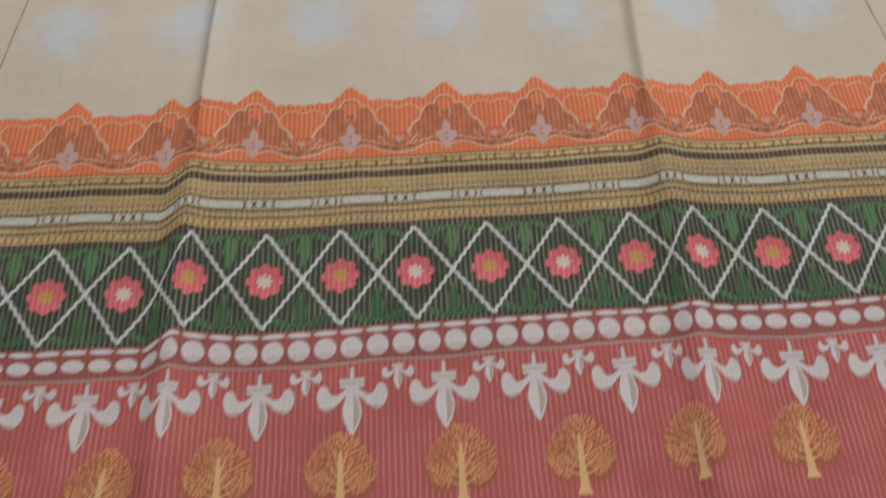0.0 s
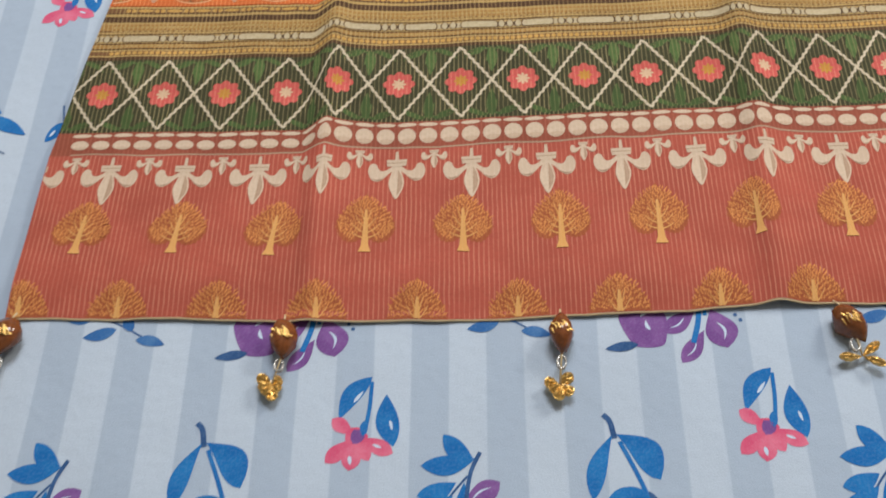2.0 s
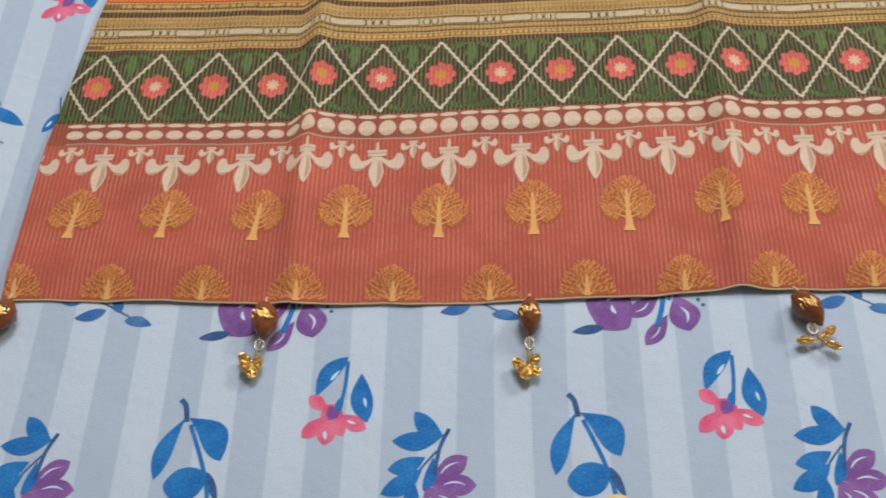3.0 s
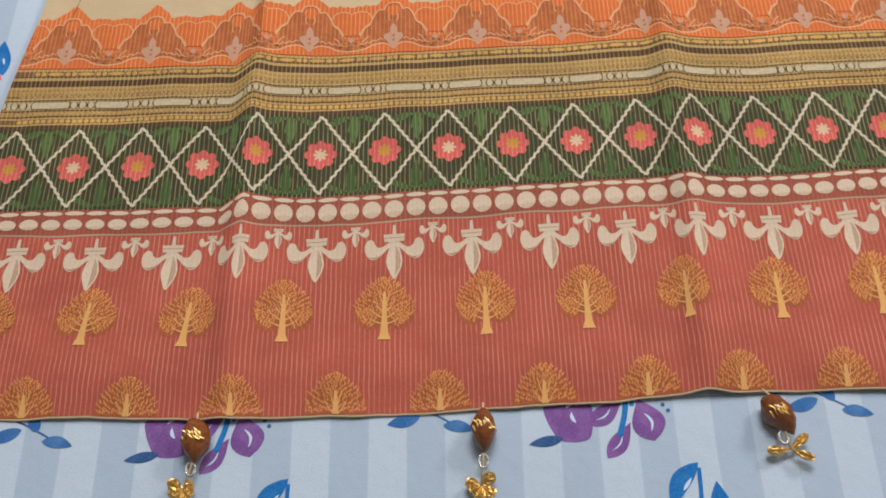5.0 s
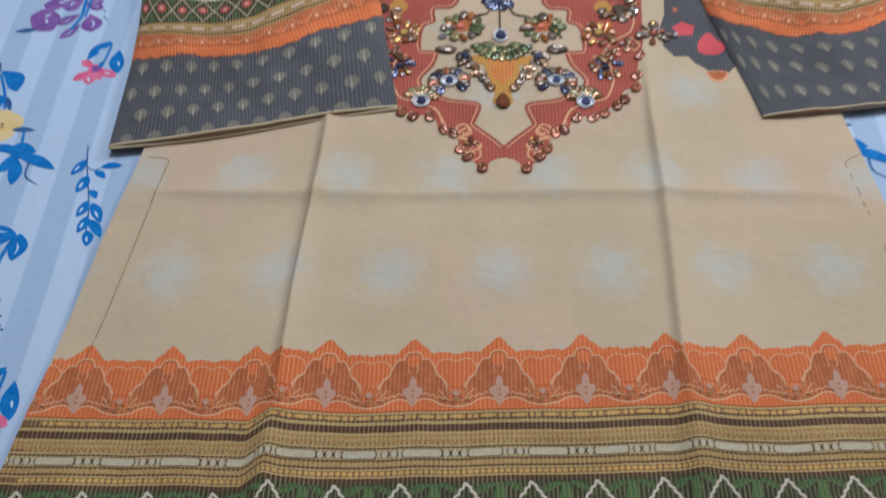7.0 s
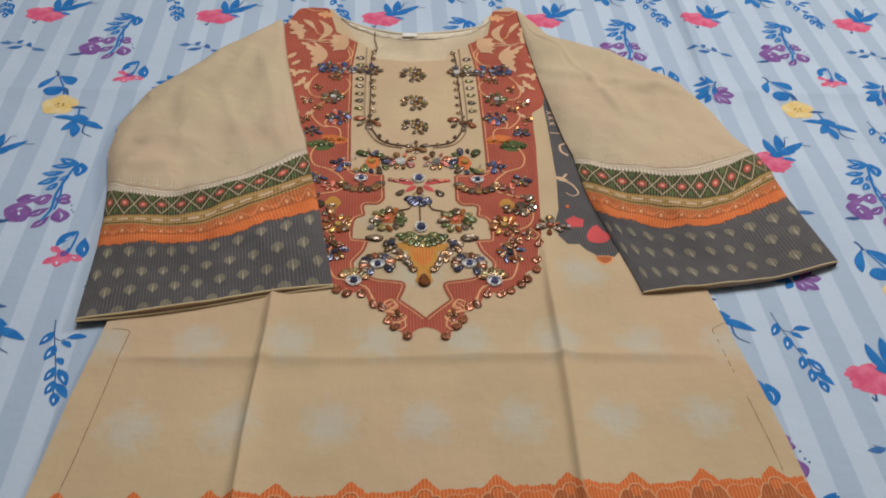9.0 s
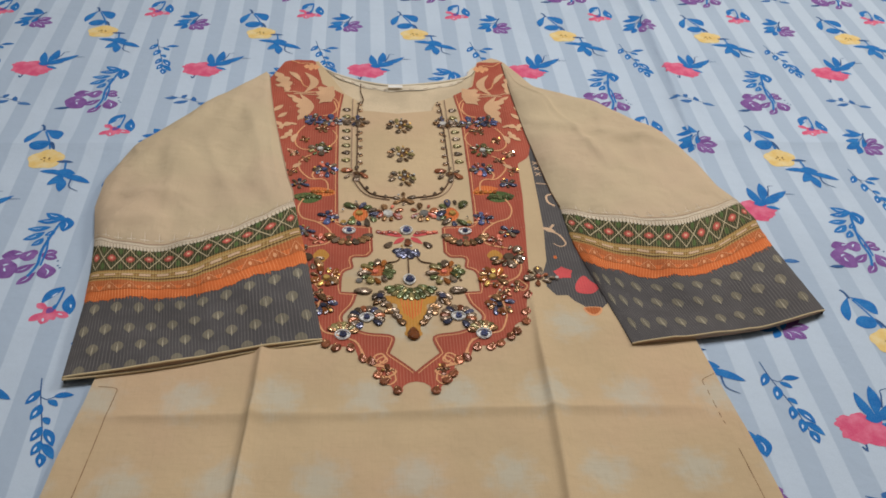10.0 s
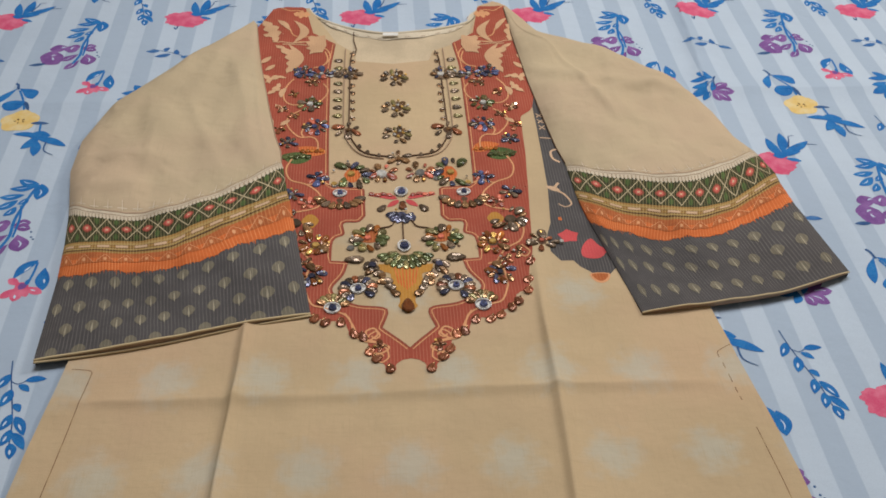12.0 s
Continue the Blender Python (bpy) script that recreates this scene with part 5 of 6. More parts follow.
def sleeve(rows, seed, lie, side):
    place = sleeve_map(rows, seed, lie)
    top = sleeve_piece("sleeve", place, 0.0, 0.4185, "cream_plain", kurta, "cream cotton sleeve with a banded printed cuff")
    lace = sleeve_piece("lace_trim", place, 0.4185, 0.428, "lace", top, "cream crochet lace edging")
    sleeve_piece("green_band", place, 0.428, 0.470, "green", top)
    for a, b, key in ((0.470, 0.4730, "ochre"), (0.4730, 0.4762, "gold"), (0.4762, 0.4772, "brown"), (0.4772, 0.4806, "ochre"), (0.4806, 0.4816, "brown"), (0.4816, 0.4842, "gold"), (0.4842, 0.4866, "dark"), (0.4866, 0.490, "ochre")):
        sleeve_piece("cuff_stripe", place, a, b, key, top, step=0.004)
    sleeve_piece("orange_band", place, 0.490, 0.500, "burnt", top)
    sleeve_piece("orange_band", place, 0.500, 0.518, "orange", top)
    sleeve_piece("charcoal_band", place, 0.518, 0.640, "grey", top, "charcoal cuff with faded gold leaves")

    def deco(name, draw, label=""):
        sk = Sketch(lambda a, b, lift: place(a, b, lift + 1.5), lambda a, b: 0.005)
        draw(sk)
        sk.faces = [f[::-1] for f in sk.faces]
        part(name, sk.mesh(name), top, label)

    def ragged(sk):
        n = 90
        for k in range(n):
            a, b = SLEEVE_W * k / n, SLEEVE_W * (k + 1) / n
            def low(x):
                return 0.5215 + 0.0045 * abs(math.sin(x * 47)) + 0.0012 * math.sin(x * 400)
            sk.tri((a, 0.517), (b, 0.517), (b, low(b)), "orange", 1), sk.tri((a, 0.517), (b, low(b)), (a, low(a)), "orange", 1)
        for k in range(11):
            x = 0.012 + 0.0236 * k
            sk.poly(spline([(x, 0.4925), (x + 0.0040, 0.4985), (x + 0.0085, 0.5030), (x + 0.0105, 0.5090), (x, 0.5075), (x - 0.0105, 0.5090), (x - 0.0085, 0.5030), (x - 0.0040, 0.4985)], 2, True), "burnt", 1)
            sk.line(spline([(x - 0.011, 0.5080), (x - 0.0045, 0.4990), (x, 0.4940), (x + 0.0045, 0.4990), (x + 0.011, 0.5080)], 3), 0.0006, "peach", 2)
            sk.poly(ring(x, 0.5020, 0.0018, 0.0036, 6), "peach", 2)
            sk.poly(ring(x + 0.0118, 0.5055, 0.0034, 0.0028, 8), "orange", 2)
        # loose threads of colour that run down into the charcoal
        rnd = random.Random(side + 9)
        for k in range(70):
            x = 0.002 + (SLEEVE_W - 0.004) * (k + rnd.random() * 0.6) / 70
            b = 0.5185 + 0.0030 * abs(math.sin(x * 47))
            sk.poly([(x - 0.0010, b), (x + 0.0010, b), (x + 0.0004, b + rnd.uniform(0.004, 0.0105)), (x - 0.0004, b + 0.004)], "orange", 1.3)
    deco("scallop_print", ragged)

    n = 11
    pp = SLEEVE_W / n
    for k in range(n):
        p = pp * (k + 0.5)
        def cell(sk, p=p):
            sk.poly(spline(ring(p, 0.449, 0.0062, 0.0066, 12, 4, 0.2), 2, True), "rust", 2)
            sk.poly(ring(p, 0.449, 0.0040, 0.0042, 10), "pink", 3)
            sk.poly(ring(p, 0.449, 0.0016, 0.0018, 8), "butter", 4)
            for a, b in (((p - pp / 2, 0.449), (p, 0.430)), ((p, 0.430), (p + pp / 2, 0.449)), ((p + pp / 2, 0.449), (p, 0.468)), ((p, 0.468), (p - pp / 2, 0.449))):
                sk.line([a, b], 0.0012, "bar", 1)
            for s, b in ((1, 0.4295), (-1, 0.4685)):
                sk.poly(leaf_shape(p + pp / 2 - 0.0003, b, p + pp / 2 - 0.0003, b + s * 0.012, 0.0055), "leaf", 1)
        deco("trellis_print", cell)

    def dashes(sk):
        for k in range(12):
            a = 0.006 + 0.0216 * k
            sk.poly([(a, 0.4772), (a + 0.014, 0.4772), (a + 0.014, 0.4806), (a, 0.4806)], "butter", 1)
    deco("bar_print", dashes)

    def teeth(sk):
        for k in range(60):
            a = SLEEVE_W * (k + 0.2) / 60
            sk.poly([(a, 0.4282), (a + 0.0010, 0.4283), (a + 0.0010, 0.4240), (a, 0.4239)], "shade", 1)
            sk.poly(ring(a + 0.0030, 0.4290, 0.0013, 0.0016, 8), "lace", 2)
        for k in range(15):
            a = 0.008 + SLEEVE_W * k / 15
            sk.line([(a, 0.4150), (a + 0.0004, 0.4030)], 0.0012, "lace", 1, True)
            sk.line([(a - 0.0055, 0.4128), (a + 0.0055, 0.4128)], 0.0010, "lace", 1)
            sk.line([(a + 0.0012, 0.4150), (a + 0.0016, 0.4040)], 0.0007, "shade", 1, True)
        sk.line([(SLEEVE_W * k / 50, 0.4176 + 0.0003 * math.sin(k * 1.7)) for k in range(51)], 0.0013, "shade", 1)
        sk.line([(SLEEVE_W * k / 50, 0.4222 + 0.0003 * math.sin(k * 1.3)) for k in range(51)], 0.0008, "shade", 1)
    deco("lace_stitches", teeth)

    # four staggered rows of small leaves, each with a pale midrib
    if side < 0:
        rows_of = ((0.022, 0.0245, 0.5400), (0.014, 0.0243, 0.5740), (0.005, 0.0240, 0.6050), (0.020, 0.0240, 0.6370))
    else:
        rows_of = ((0.010, 0.0240, 0.5480), (0.018, 0.0242, 0.5790), (0.004, 0.0240, 0.6150))
    for p0, pitch, b in rows_of:
        for k in range(11):
            p = p0 + pitch * k
            if not 0.006 < p < SLEEVE_W - 0.006:
                continue
            def leafy(sk, p=p, b=b):
                pts = [(0.0, -0.0086), (0.0034, -0.0066), (0.0059, -0.0022), (0.0057, 0.0020), (0.0033, 0.0056), (0.0004, 0.0076)]
                half = [(p + x, min(0.6395, b + y)) for x, y in spline(pts, 3)]
                sk.poly([*half, *[(2 * p - x, y) for x, y in reversed(half[1:])]], "smoke", 1)
                if b < 0.63:
                    sk.poly([(p - 0.0002, b - 0.0050), (p + 0.0002, b - 0.0050), (p + 0.0009, b + 0.0040), (p + 0.0003, b + 0.0100), (p - 0.0003, b + 0.0100), (p - 0.0009, b + 0.0040)], "midrib", 2)
            deco("leaf_print", leafy)

    rim = [Vector(place(SLEEVE_W * k / 60, 0.640, 0)) for k in range(61)]
    part("cuff_piping", tube([p + Vector((0, -0.0008, -0.0005)) for p in rim], 0.0013 if side < 0 else 0.0010, "piping", "cuff_piping"), top, "cream piped cuff edge")
    # the under layer of the cuff's mouth, its shade painted on in taupe
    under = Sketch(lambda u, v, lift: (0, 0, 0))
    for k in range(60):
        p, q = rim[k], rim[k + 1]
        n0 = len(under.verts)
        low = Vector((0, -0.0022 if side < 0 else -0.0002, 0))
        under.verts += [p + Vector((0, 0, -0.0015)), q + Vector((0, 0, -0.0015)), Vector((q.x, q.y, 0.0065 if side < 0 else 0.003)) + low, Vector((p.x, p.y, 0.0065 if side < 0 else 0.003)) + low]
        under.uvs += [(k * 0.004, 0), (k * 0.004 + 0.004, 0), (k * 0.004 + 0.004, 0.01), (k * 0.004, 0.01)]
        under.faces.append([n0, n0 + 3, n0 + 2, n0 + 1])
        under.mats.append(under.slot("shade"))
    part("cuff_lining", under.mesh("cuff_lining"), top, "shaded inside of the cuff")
    if side < 0:
        low = [Vector((p.x, p.y - 0.0030, 0.0068)) for p in rim]
        part("cuff_piping", tube(low, 0.0012, "piping", "cuff_piping"), top)
    # the seam where the sleeve meets the body
    edge = SLEEVE_W if side < 0 else 0.0
    seam = [Vector(place(edge, 0.008 * k, 0)) + Vector((0, 0, 0.0004)) for k in range(52)]
    part("armhole_seam", tube(seam, 0.0008, "thread" if side > 0 else "shade", "armhole_seam"), top)


sleeve(LEFT_ROWS, 2.0, 0.0080, -1)
sleeve(RIGHT_ROWS, 7.0, 0.0066, 1)

# ---- the yoke ----
AXIS = 0.0075
INNER = [(0.083, 1.165), (0.089, 1.100), (0.088, 0.940), (0.086, 0.838), (0.044, 0.836), (0.043, 0.783), (0.051, 0.772), (0.068, 0.770), (0.067, 0.752), (0.079, 0.742), (0.081, 0.709), (0.062, 0.707),
         (0.067, 0.686), (0.079, 0.665), (0.070, 0.651), (0.051, 0.640), (0.0215, 0.633), (0.027, 0.607), (0.010, 0.591), (0.0, 0.580)]
OUTER = [(0.0, 0.565), (0.012, 0.562), (0.017, 0.551), (0.024, 0.550), (0.027, 0.560), (0.040, 0.568), (0.043, 0.594), (0.060, 0.598), (0.066, 0.618), (0.084, 0.617), (0.098, 0.626), (0.112, 0.636),
         (0.116, 0.652), (0.130, 0.655), (0.134, 0.690), (0.141, 0.715), (0.151, 0.834), (0.156, 0.900), (0.159, 0.976), (0.177, 0.995), (0.190, 1.056), (0.174, 1.270), (0.130, 1.272), (0.116, 1.195)]


def rounded(pts, n=4):
    """Rounds the corners of an outline a little."""
    out = []
    for k, p in enumerate(pts):
        if k in (0, len(pts) - 1):
            out.append(p)
            continue
        for q in (pts[k - 1], pts[k + 1]):
            d = math.dist(p, q)
            f = min(0.35, 0.004 / d)
            out.append((p[0] + (q[0] - p[0]) * f, p[1] + (q[1] - p[1]) * f))
    return out


def side_of(s):
    return lambda x, v, lift: on_body(AXIS + s * x, v, lift)


def side_fine(s):
    return lambda x, v: body_fine(AXIS + s * x, v)


def yoke_half(s):
    on, fine = side_of(s), side_fine(s)

    def draw(name, fn, label=""):
        sk = Sketch(on, fine)
        fn(sk)
        if s < 0:
            sk.faces = [f[::-1] for f in sk.faces]
        return part(name, sk.mesh(name), yoke, label)

    inner = [*rounded(INNER[:6])[:-1], *spline(INNER[5:11], 4), INNER[11], *spline(INNER[11:18], 4)[1:], *spline(INNER[17:], 4)[1:]]
    outer = rounded(OUTER if s > 0 else [*OUTER[:-4], (0.196, 1.056), (0.199, 1.205), (0.176, 1.268), *OUTER[-2:]])
    draw("yoke_border", lambda sk: sk.poly([*inner, *outer], "yoke", 2.0), "brick red shaped yoke border")

    def inset(d):
        out = []
        for k, p in enumerate(inner):
            a, b = inner[max(0, k - 1)], inner[min(len(inner) - 1, k + 1)]
            dx, dy = b[0] - a[0], b[1] - a[1]
            l = math.hypot(dx, dy) or 1
            out.append((p[0] - dy / l * d, p[1] + dx / l * d))
        return out
    draw("yoke_outline", lambda sk: (sk.line(inset(0.0038), 0.0013, "peach", 3), sk.line(inset(0.0008), 0.0014, "rust", 3)))

    def scrolls(sk):
        w = 0.0021
        for pts in (
            [(0.045, 0.575), (0.030, 0.572), (0.021, 0.580), (0.034, 0.588), (0.050, 0.594), (0.058, 0.612), (0.066, 0.626), (0.086, 0.636), (0.100, 0.642), (0.108, 0.664)],
            [(0.040, 0.590), (0.032, 0.598), (0.036, 0.606), (0.044, 0.602), (0.042, 0.594)],
            [(0.108, 0.664), (0.106, 0.690), (0.098, 0.700), (0.090, 0.698)],
            [(0.100, 0.702), (0.112, 0.722), (0.130, 0.735), (0.136, 0.760), (0.124, 0.780)],
            [(0.112, 0.722), (0.094, 0.722), (0.088, 0.732)],
            [(0.130, 0.728), (0.138, 0.716), (0.132, 0.708), (0.126, 0.716)],
            [(0.124, 0.790), (0.098, 0.800), (0.096, 0.822), (0.112, 0.842), (0.132, 0.852), (0.138, 0.872), (0.132, 0.892)],
            [(0.112, 0.842), (0.094, 0.846), (0.086, 0.842)],
            [(0.1010, 0.912), (0.1025, 0.929), (0.1100, 0.938), (0.1235, 0.938), (0.1335, 0.948), (0.1415, 0.965), (0.1400, 0.983), (0.1255, 0.997)],
            [(0.1205, 0.956), (0.1230, 0.947), (0.1195, 0.938)],
            [(0.1015, 1.017), (0.0940, 1.030), (0.0915, 1.045), (0.0980, 1.060)],
            [(0.1235, 1.010), (0.1385, 1.011), (0.1480, 1.022), (0.1495, 1.040), (0.1450, 1.058), (0.1375, 1.072)],
            [(0.0960, 1.110), (0.0900, 1.128), (0.0950, 1.148), (0.1080, 1.160)],
            [(0.1175, 1.185), (0.1325, 1.183), (0.1445, 1.189), (0.1495, 1.205)],
            [(0.1180, 1.169), (0.1345, 1.170), (0.1450, 1.166)],
            [(0.1300, 1.252), (0.1395, 1.260), (0.1535, 1.258), (0.1665, 1.268)],
        ):
            sk.line(spline(pts, 5), w, "peach", 5)
        # leafy flourishes near the shoulder: ragged leaves, crescents and a tulip
        for x0, y0, x1, y1, wide, bend, lobes in (
            (0.1435, 1.166, 0.1450, 1.230, 0.013, 0.016, 0), (0.1500, 1.200, 0.1690, 1.232, 0.009, 0.002, 0),
            (0.1670, 1.168, 0.1900, 1.232, 0.024, 0.004, 4), (0.1700, 1.185, 0.1880, 1.190, 0.010, 0.0, 2),
            (0.1500, 1.163, 0.1440, 1.088, 0.013, -0.014, 0), (0.1680, 1.160, 0.1490, 1.084, 0.024, -0.018, 5), (0.1720, 1.130, 0.1860, 1.112, 0.009, 0.0, 0), (0.1650, 1.108, 0.1780, 1.094, 0.008, 0.0, 0),
            (0.1480, 1.074, 0.1760, 1.062, 0.012, 0.006, 3), (0.1560, 1.060, 0.1720, 1.034, 0.012, -0.004, 3), (0.1700, 1.060, 0.1800, 1.084, 0.009, 0.002, 2),
            (0.1470, 1.050, 0.1530, 1.026, 0.008, 0.002, 0), (0.1490, 0.992, 0.1600, 1.010, 0.009, 0.002, 2), (0.1380, 0.975, 0.1500, 0.962, 0.007, 0.001, 0),
        ):
            sk.poly(leaf_shape(x0, y0, x1, y1, wide, bend, 0.5, lobes), "sand", 7)
        sk.line(spline([(0.1730, 1.170), (0.1465, 1.166), (0.1210, 1.171)], 4), w, "sand", 6)
        sk.line(spline([(0.1580, 1.161), (0.1400, 1.163), (0.1190, 1.160)], 4), w, "sand", 6)
        sk.line(spline([(0.0975, 1.143), (0.0935, 1.122), (0.1000, 1.106), (0.1125, 1.101)], 4), w, "peach", 6)
        sk.poly([(0.1190, 1.187), (0.1120, 1.184), (0.0985, 1.188), (0.0960, 1.160), (0.1015, 1.141), (0.1120, 1.140), (0.1200, 1.136), (0.1180, 1.147), (0.1250, 1.152), (0.1195, 1.158), (0.1255, 1.167), (0.1195, 1.172), (0.1230, 1.180)], "sand", 7)
        sk.poly(leaf_shape(0.1470, 1.250, 0.1210, 1.248, 0.024, 0.0, 0.5, 3), "peach", 3)
        # spirals in the point below
        for pts in ([(0.0660, 0.628), (0.0600, 0.618), (0.0560, 0.600), (0.0480, 0.590), (0.0330, 0.586), (0.0235, 0.578), (0.0215, 0.566)],
                    [(0.0440, 0.590), (0.0400, 0.598), (0.0330, 0.602), (0.0300, 0.596), (0.0350, 0.592), (0.0385, 0.596)],
                    [(0.0215, 0.566), (0.0280, 0.560), (0.0340, 0.564), (0.0310, 0.572), (0.0265, 0.568)]):
            sk.line(spline(pts, 5), 0.0017, "peach", 5)
    draw("scroll_print", scrolls, "cream printed scrolls")


yoke = part("yoke", Sketch(on_body).poly([(AXIS - 0.002, 0.570), (AXIS + 0.002, 0.570), (AXIS, 0.574)], "yoke", 1).mesh("yoke"), kurta, "beaded and printed brick red yoke")
yoke_half(1)
yoke_half(-1)

# the charcoal pendant print that runs under one sleeve


def pendant(sk):
    left = [(0.186, 1.030), (0.185, 0.950), (0.182, 0.830), (0.176, 0.765), (0.168, 0.740), (0.169, 0.715), (0.178, 0.699), (0.192, 0.700), (0.198, 0.690), (0.208, 0.682), (0.212, 0.674), (0.226, 0.674), (0.236, 0.686), (0.250, 0.692)]
    sk.poly([*left, (0.27, 0.80), (0.25, 1.00), (0.21, 1.05)], "grey", 1)
    sk.poly(spline([(0.207, 0.679), (0.210, 0.668), (0.217, 0.664), (0.225, 0.668), (0.228, 0.679)], 3, True), "peach", 2)
    sk.poly(spline([(0.209, 0.678), (0.212, 0.670), (0.217, 0.667), (0.223, 0.670), (0.226, 0.678)], 3, True), "burnt", 3)
    sk.poly(ring(0.193, 0.741, 0.013, 0.012, 15, 5, 0.45, 0.4), "coral", 2)
    sk.poly(spline([(0.205, 0.706), (0.222, 0.704), (0.232, 0.716), (0.224, 0.726), (0.218, 0.736), (0.210, 0.730), (0.204, 0.718)], 3, True), "coral", 2)
    sk.line(spline([(0.196, 0.838), (0.190, 0.826), (0.200, 0.816), (0.206, 0.800), (0.198, 0.794), (0.190, 0.800)], 5), 0.0036, "butter", 2, True)
    sk.poly(leaf_shape(0.196, 0.822, 0.180, 0.832, 0.008), "butter", 2)
    sk.line(spline([(0.206, 0.905), (0.196, 0.900), (0.196, 0.886), (0.204, 0.878)], 5), 0.0028, "butter", 2)
    sk.line([(0.186, 0.930), (0.204, 0.928)], 0.0022, "butter", 2)
    for y in (0.948, 0.962, 0.976):
        sk.line([(0.188, y), (0.196, y + 0.008)], 0.0016, "butter", 2)
        sk.line([(0.196, y), (0.188, y + 0.008)], 0.0016, "butter", 2)
    sk.line([(0.186, 0.772), (0.190, 0.772)], 0.006, "orange", 2)


drawn("pendant_print", kurta, on_body, body_fine, pendant, "charcoal print with coral heart and star")

# ---- beadwork on the yoke ----


def pip(name, key, rx, ry, rz):
    """A cut stone petal that points along +x: a low facetted teardrop with a thread groove."""
    bm = bmesh.new()
    bmesh.ops.create_uvsphere(bm, u_segments=10, v_segments=6, radius=1)
    for v in bm.verts:
        x, y, z = v.co
        k = 1 - 0.42 * x
        groove = 0.35 * max(0.0, 1 - abs(y) * 3.5) if z > 0 else 0.0
        v.co = (x * rx, y * ry * k, max(-0.3, z - groove) * rz + rz * 0.4)
    return solid(bm, name, key, False)


PIPS = {}


def bead_mesh(key):
    if key not in PIPS:
        PIPS[key] = pip("bead", key, 0.0056, 0.0034, 0.0015)
    return PIPS[key]


def disc_mesh(key, r, h, name):
    bm = bmesh.new()
    bmesh.ops.create_cone(bm, cap_ends=True, segments=18, radius1=r, radius2=r * 0.8, depth=h)
    bmesh.ops.translate(bm, verts=bm.verts, vec=(0, 0, h / 2))
    return solid(bm, name, key, False)


DISCS = {}


def bead(parent, key, x, y, turn, size=1.0, slim=1.0, up=0.0, name="bead"):
    ob = part(name, bead_mesh(key), parent)
    ob.location = (x, y, body_height(x, y) + 0.0006 + up)
    ob.rotation_euler, ob.scale = (0.15 * math.sin(97 * x), 0.12 * math.sin(71 * y), turn), (size, size * slim, size)
    return ob


def disc(parent, key, x, y, r, h=0.0012, flat=1.0, name="sequin", tilt=0.0, up=0.0):
    k = (key, round(r, 5), round(h, 5))
    if k not in DISCS:
        DISCS[k] = disc_mesh(key, r, h, name)
    ob = part(name, DISCS[k], parent)
    ob.location, ob.scale = (x, y, body_height(x, y) + 0.0008 + up), (1.0, flat, 1.0)
    ob.rotation_euler = (tilt * math.sin(50 * x), tilt, 0)
    return ob


def thread_base(x, y, label, w=0.004, key="thread"):
    """The stitched knot that a bead group sits on."""
    sk = Sketch(on_body)
    sk.poly(ring(x, y, w, w, 12), key, 3)
    return part("bead_flower", sk.mesh("bead_flower"), kurta, label)


def bead_flower(x, y, keys, n, r, label, size=1.0, start=0.0, sweep=360.0, heart=None, heart_r=0.0035, squash=1.0):
    base = thread_base(x, y, label, 0.004 if r > 0.0145 else max(0.004, 0.55 * r))
    for k in range(n):
        a = radians(start + sweep * (k / n if sweep >= 360 else k / max(1, n - 1)))
        jit = 1 + 0.20 * math.sin(37 * k + 300 * x)
        bx, by = x + r * jit * math.cos(a), y + r * jit * squash * math.sin(a)
        bead(base, keys[k % len(keys)], bx, by, a + math.pi + 0.4 * math.sin(11 * k + 90 * y), size * (1 + 0.28 * math.sin(53 * k + 170 * y)), 0.86 + 0.2 * math.sin(29 * k + 60 * x))
    if heart:
        disc(base, heart, x, y, heart_r, 0.0018)
    # small bright discs, strewn and tilted to stand in for the beads' glints
    for k in range(3 if n > 6 else 1):
        a = 5.1 * k + 400 * x
        disc(base, ("silver", "gilt", "clear")[int(abs(900 * y) + k) % 3], x + r * 1.15 * math.cos(a), y + r * squash * 1.15 * math.sin(a), 0.0017, 0.0010, 1.0, "sequin", 0.35, 0.0022)
    return base


def eye_applique(x, y, rx, ry, label="white oval applique with a blue centre"):
    sk = Sketch(on_body)
    base_pts = ring(x, y, rx, ry, 20)
    sk.poly(base_pts, "label", 5)
    ob = part("oval_applique", sk.mesh("oval_applique"), kurta, label)
    rim = [Vector((px, py, body_height(px, py) + 0.0024)) for px, py in [*base_pts, base_pts[0]]]
    part("rim", tube(rim, 0.0008, "pearl", "rim"), ob)
    disc(ob, "blue_bead", x + 0.0004, y, ry * 0.62, 0.0024, 1.0, "iris", 0, 0.0012)
    disc(ob, "navy_bead", x + 0.0004, y, ry * 0.28, 0.0030, 1.0, "pupil", 0, 0.0014)
    # a tiny silver disc added in place of the glint on the blue centre
    disc(ob, "silver", x + rx * 0.2, y + ry * 0.35, ry * 0.14, 0.0034, 1.0, "glint_bead", 0, 0.0016)
    return ob


def cord(pts, key, w, name, label=""):
    line = spline(pts, 8)
    return part(name, tube([Vector((x, y, body_height(x, y) + 0.0012)) for x, y in line], w, key, name, 5), yoke, label)


def fabric(name, parent, fn, label=""):
    return drawn(name, parent, on_body, body_fine, fn, label)


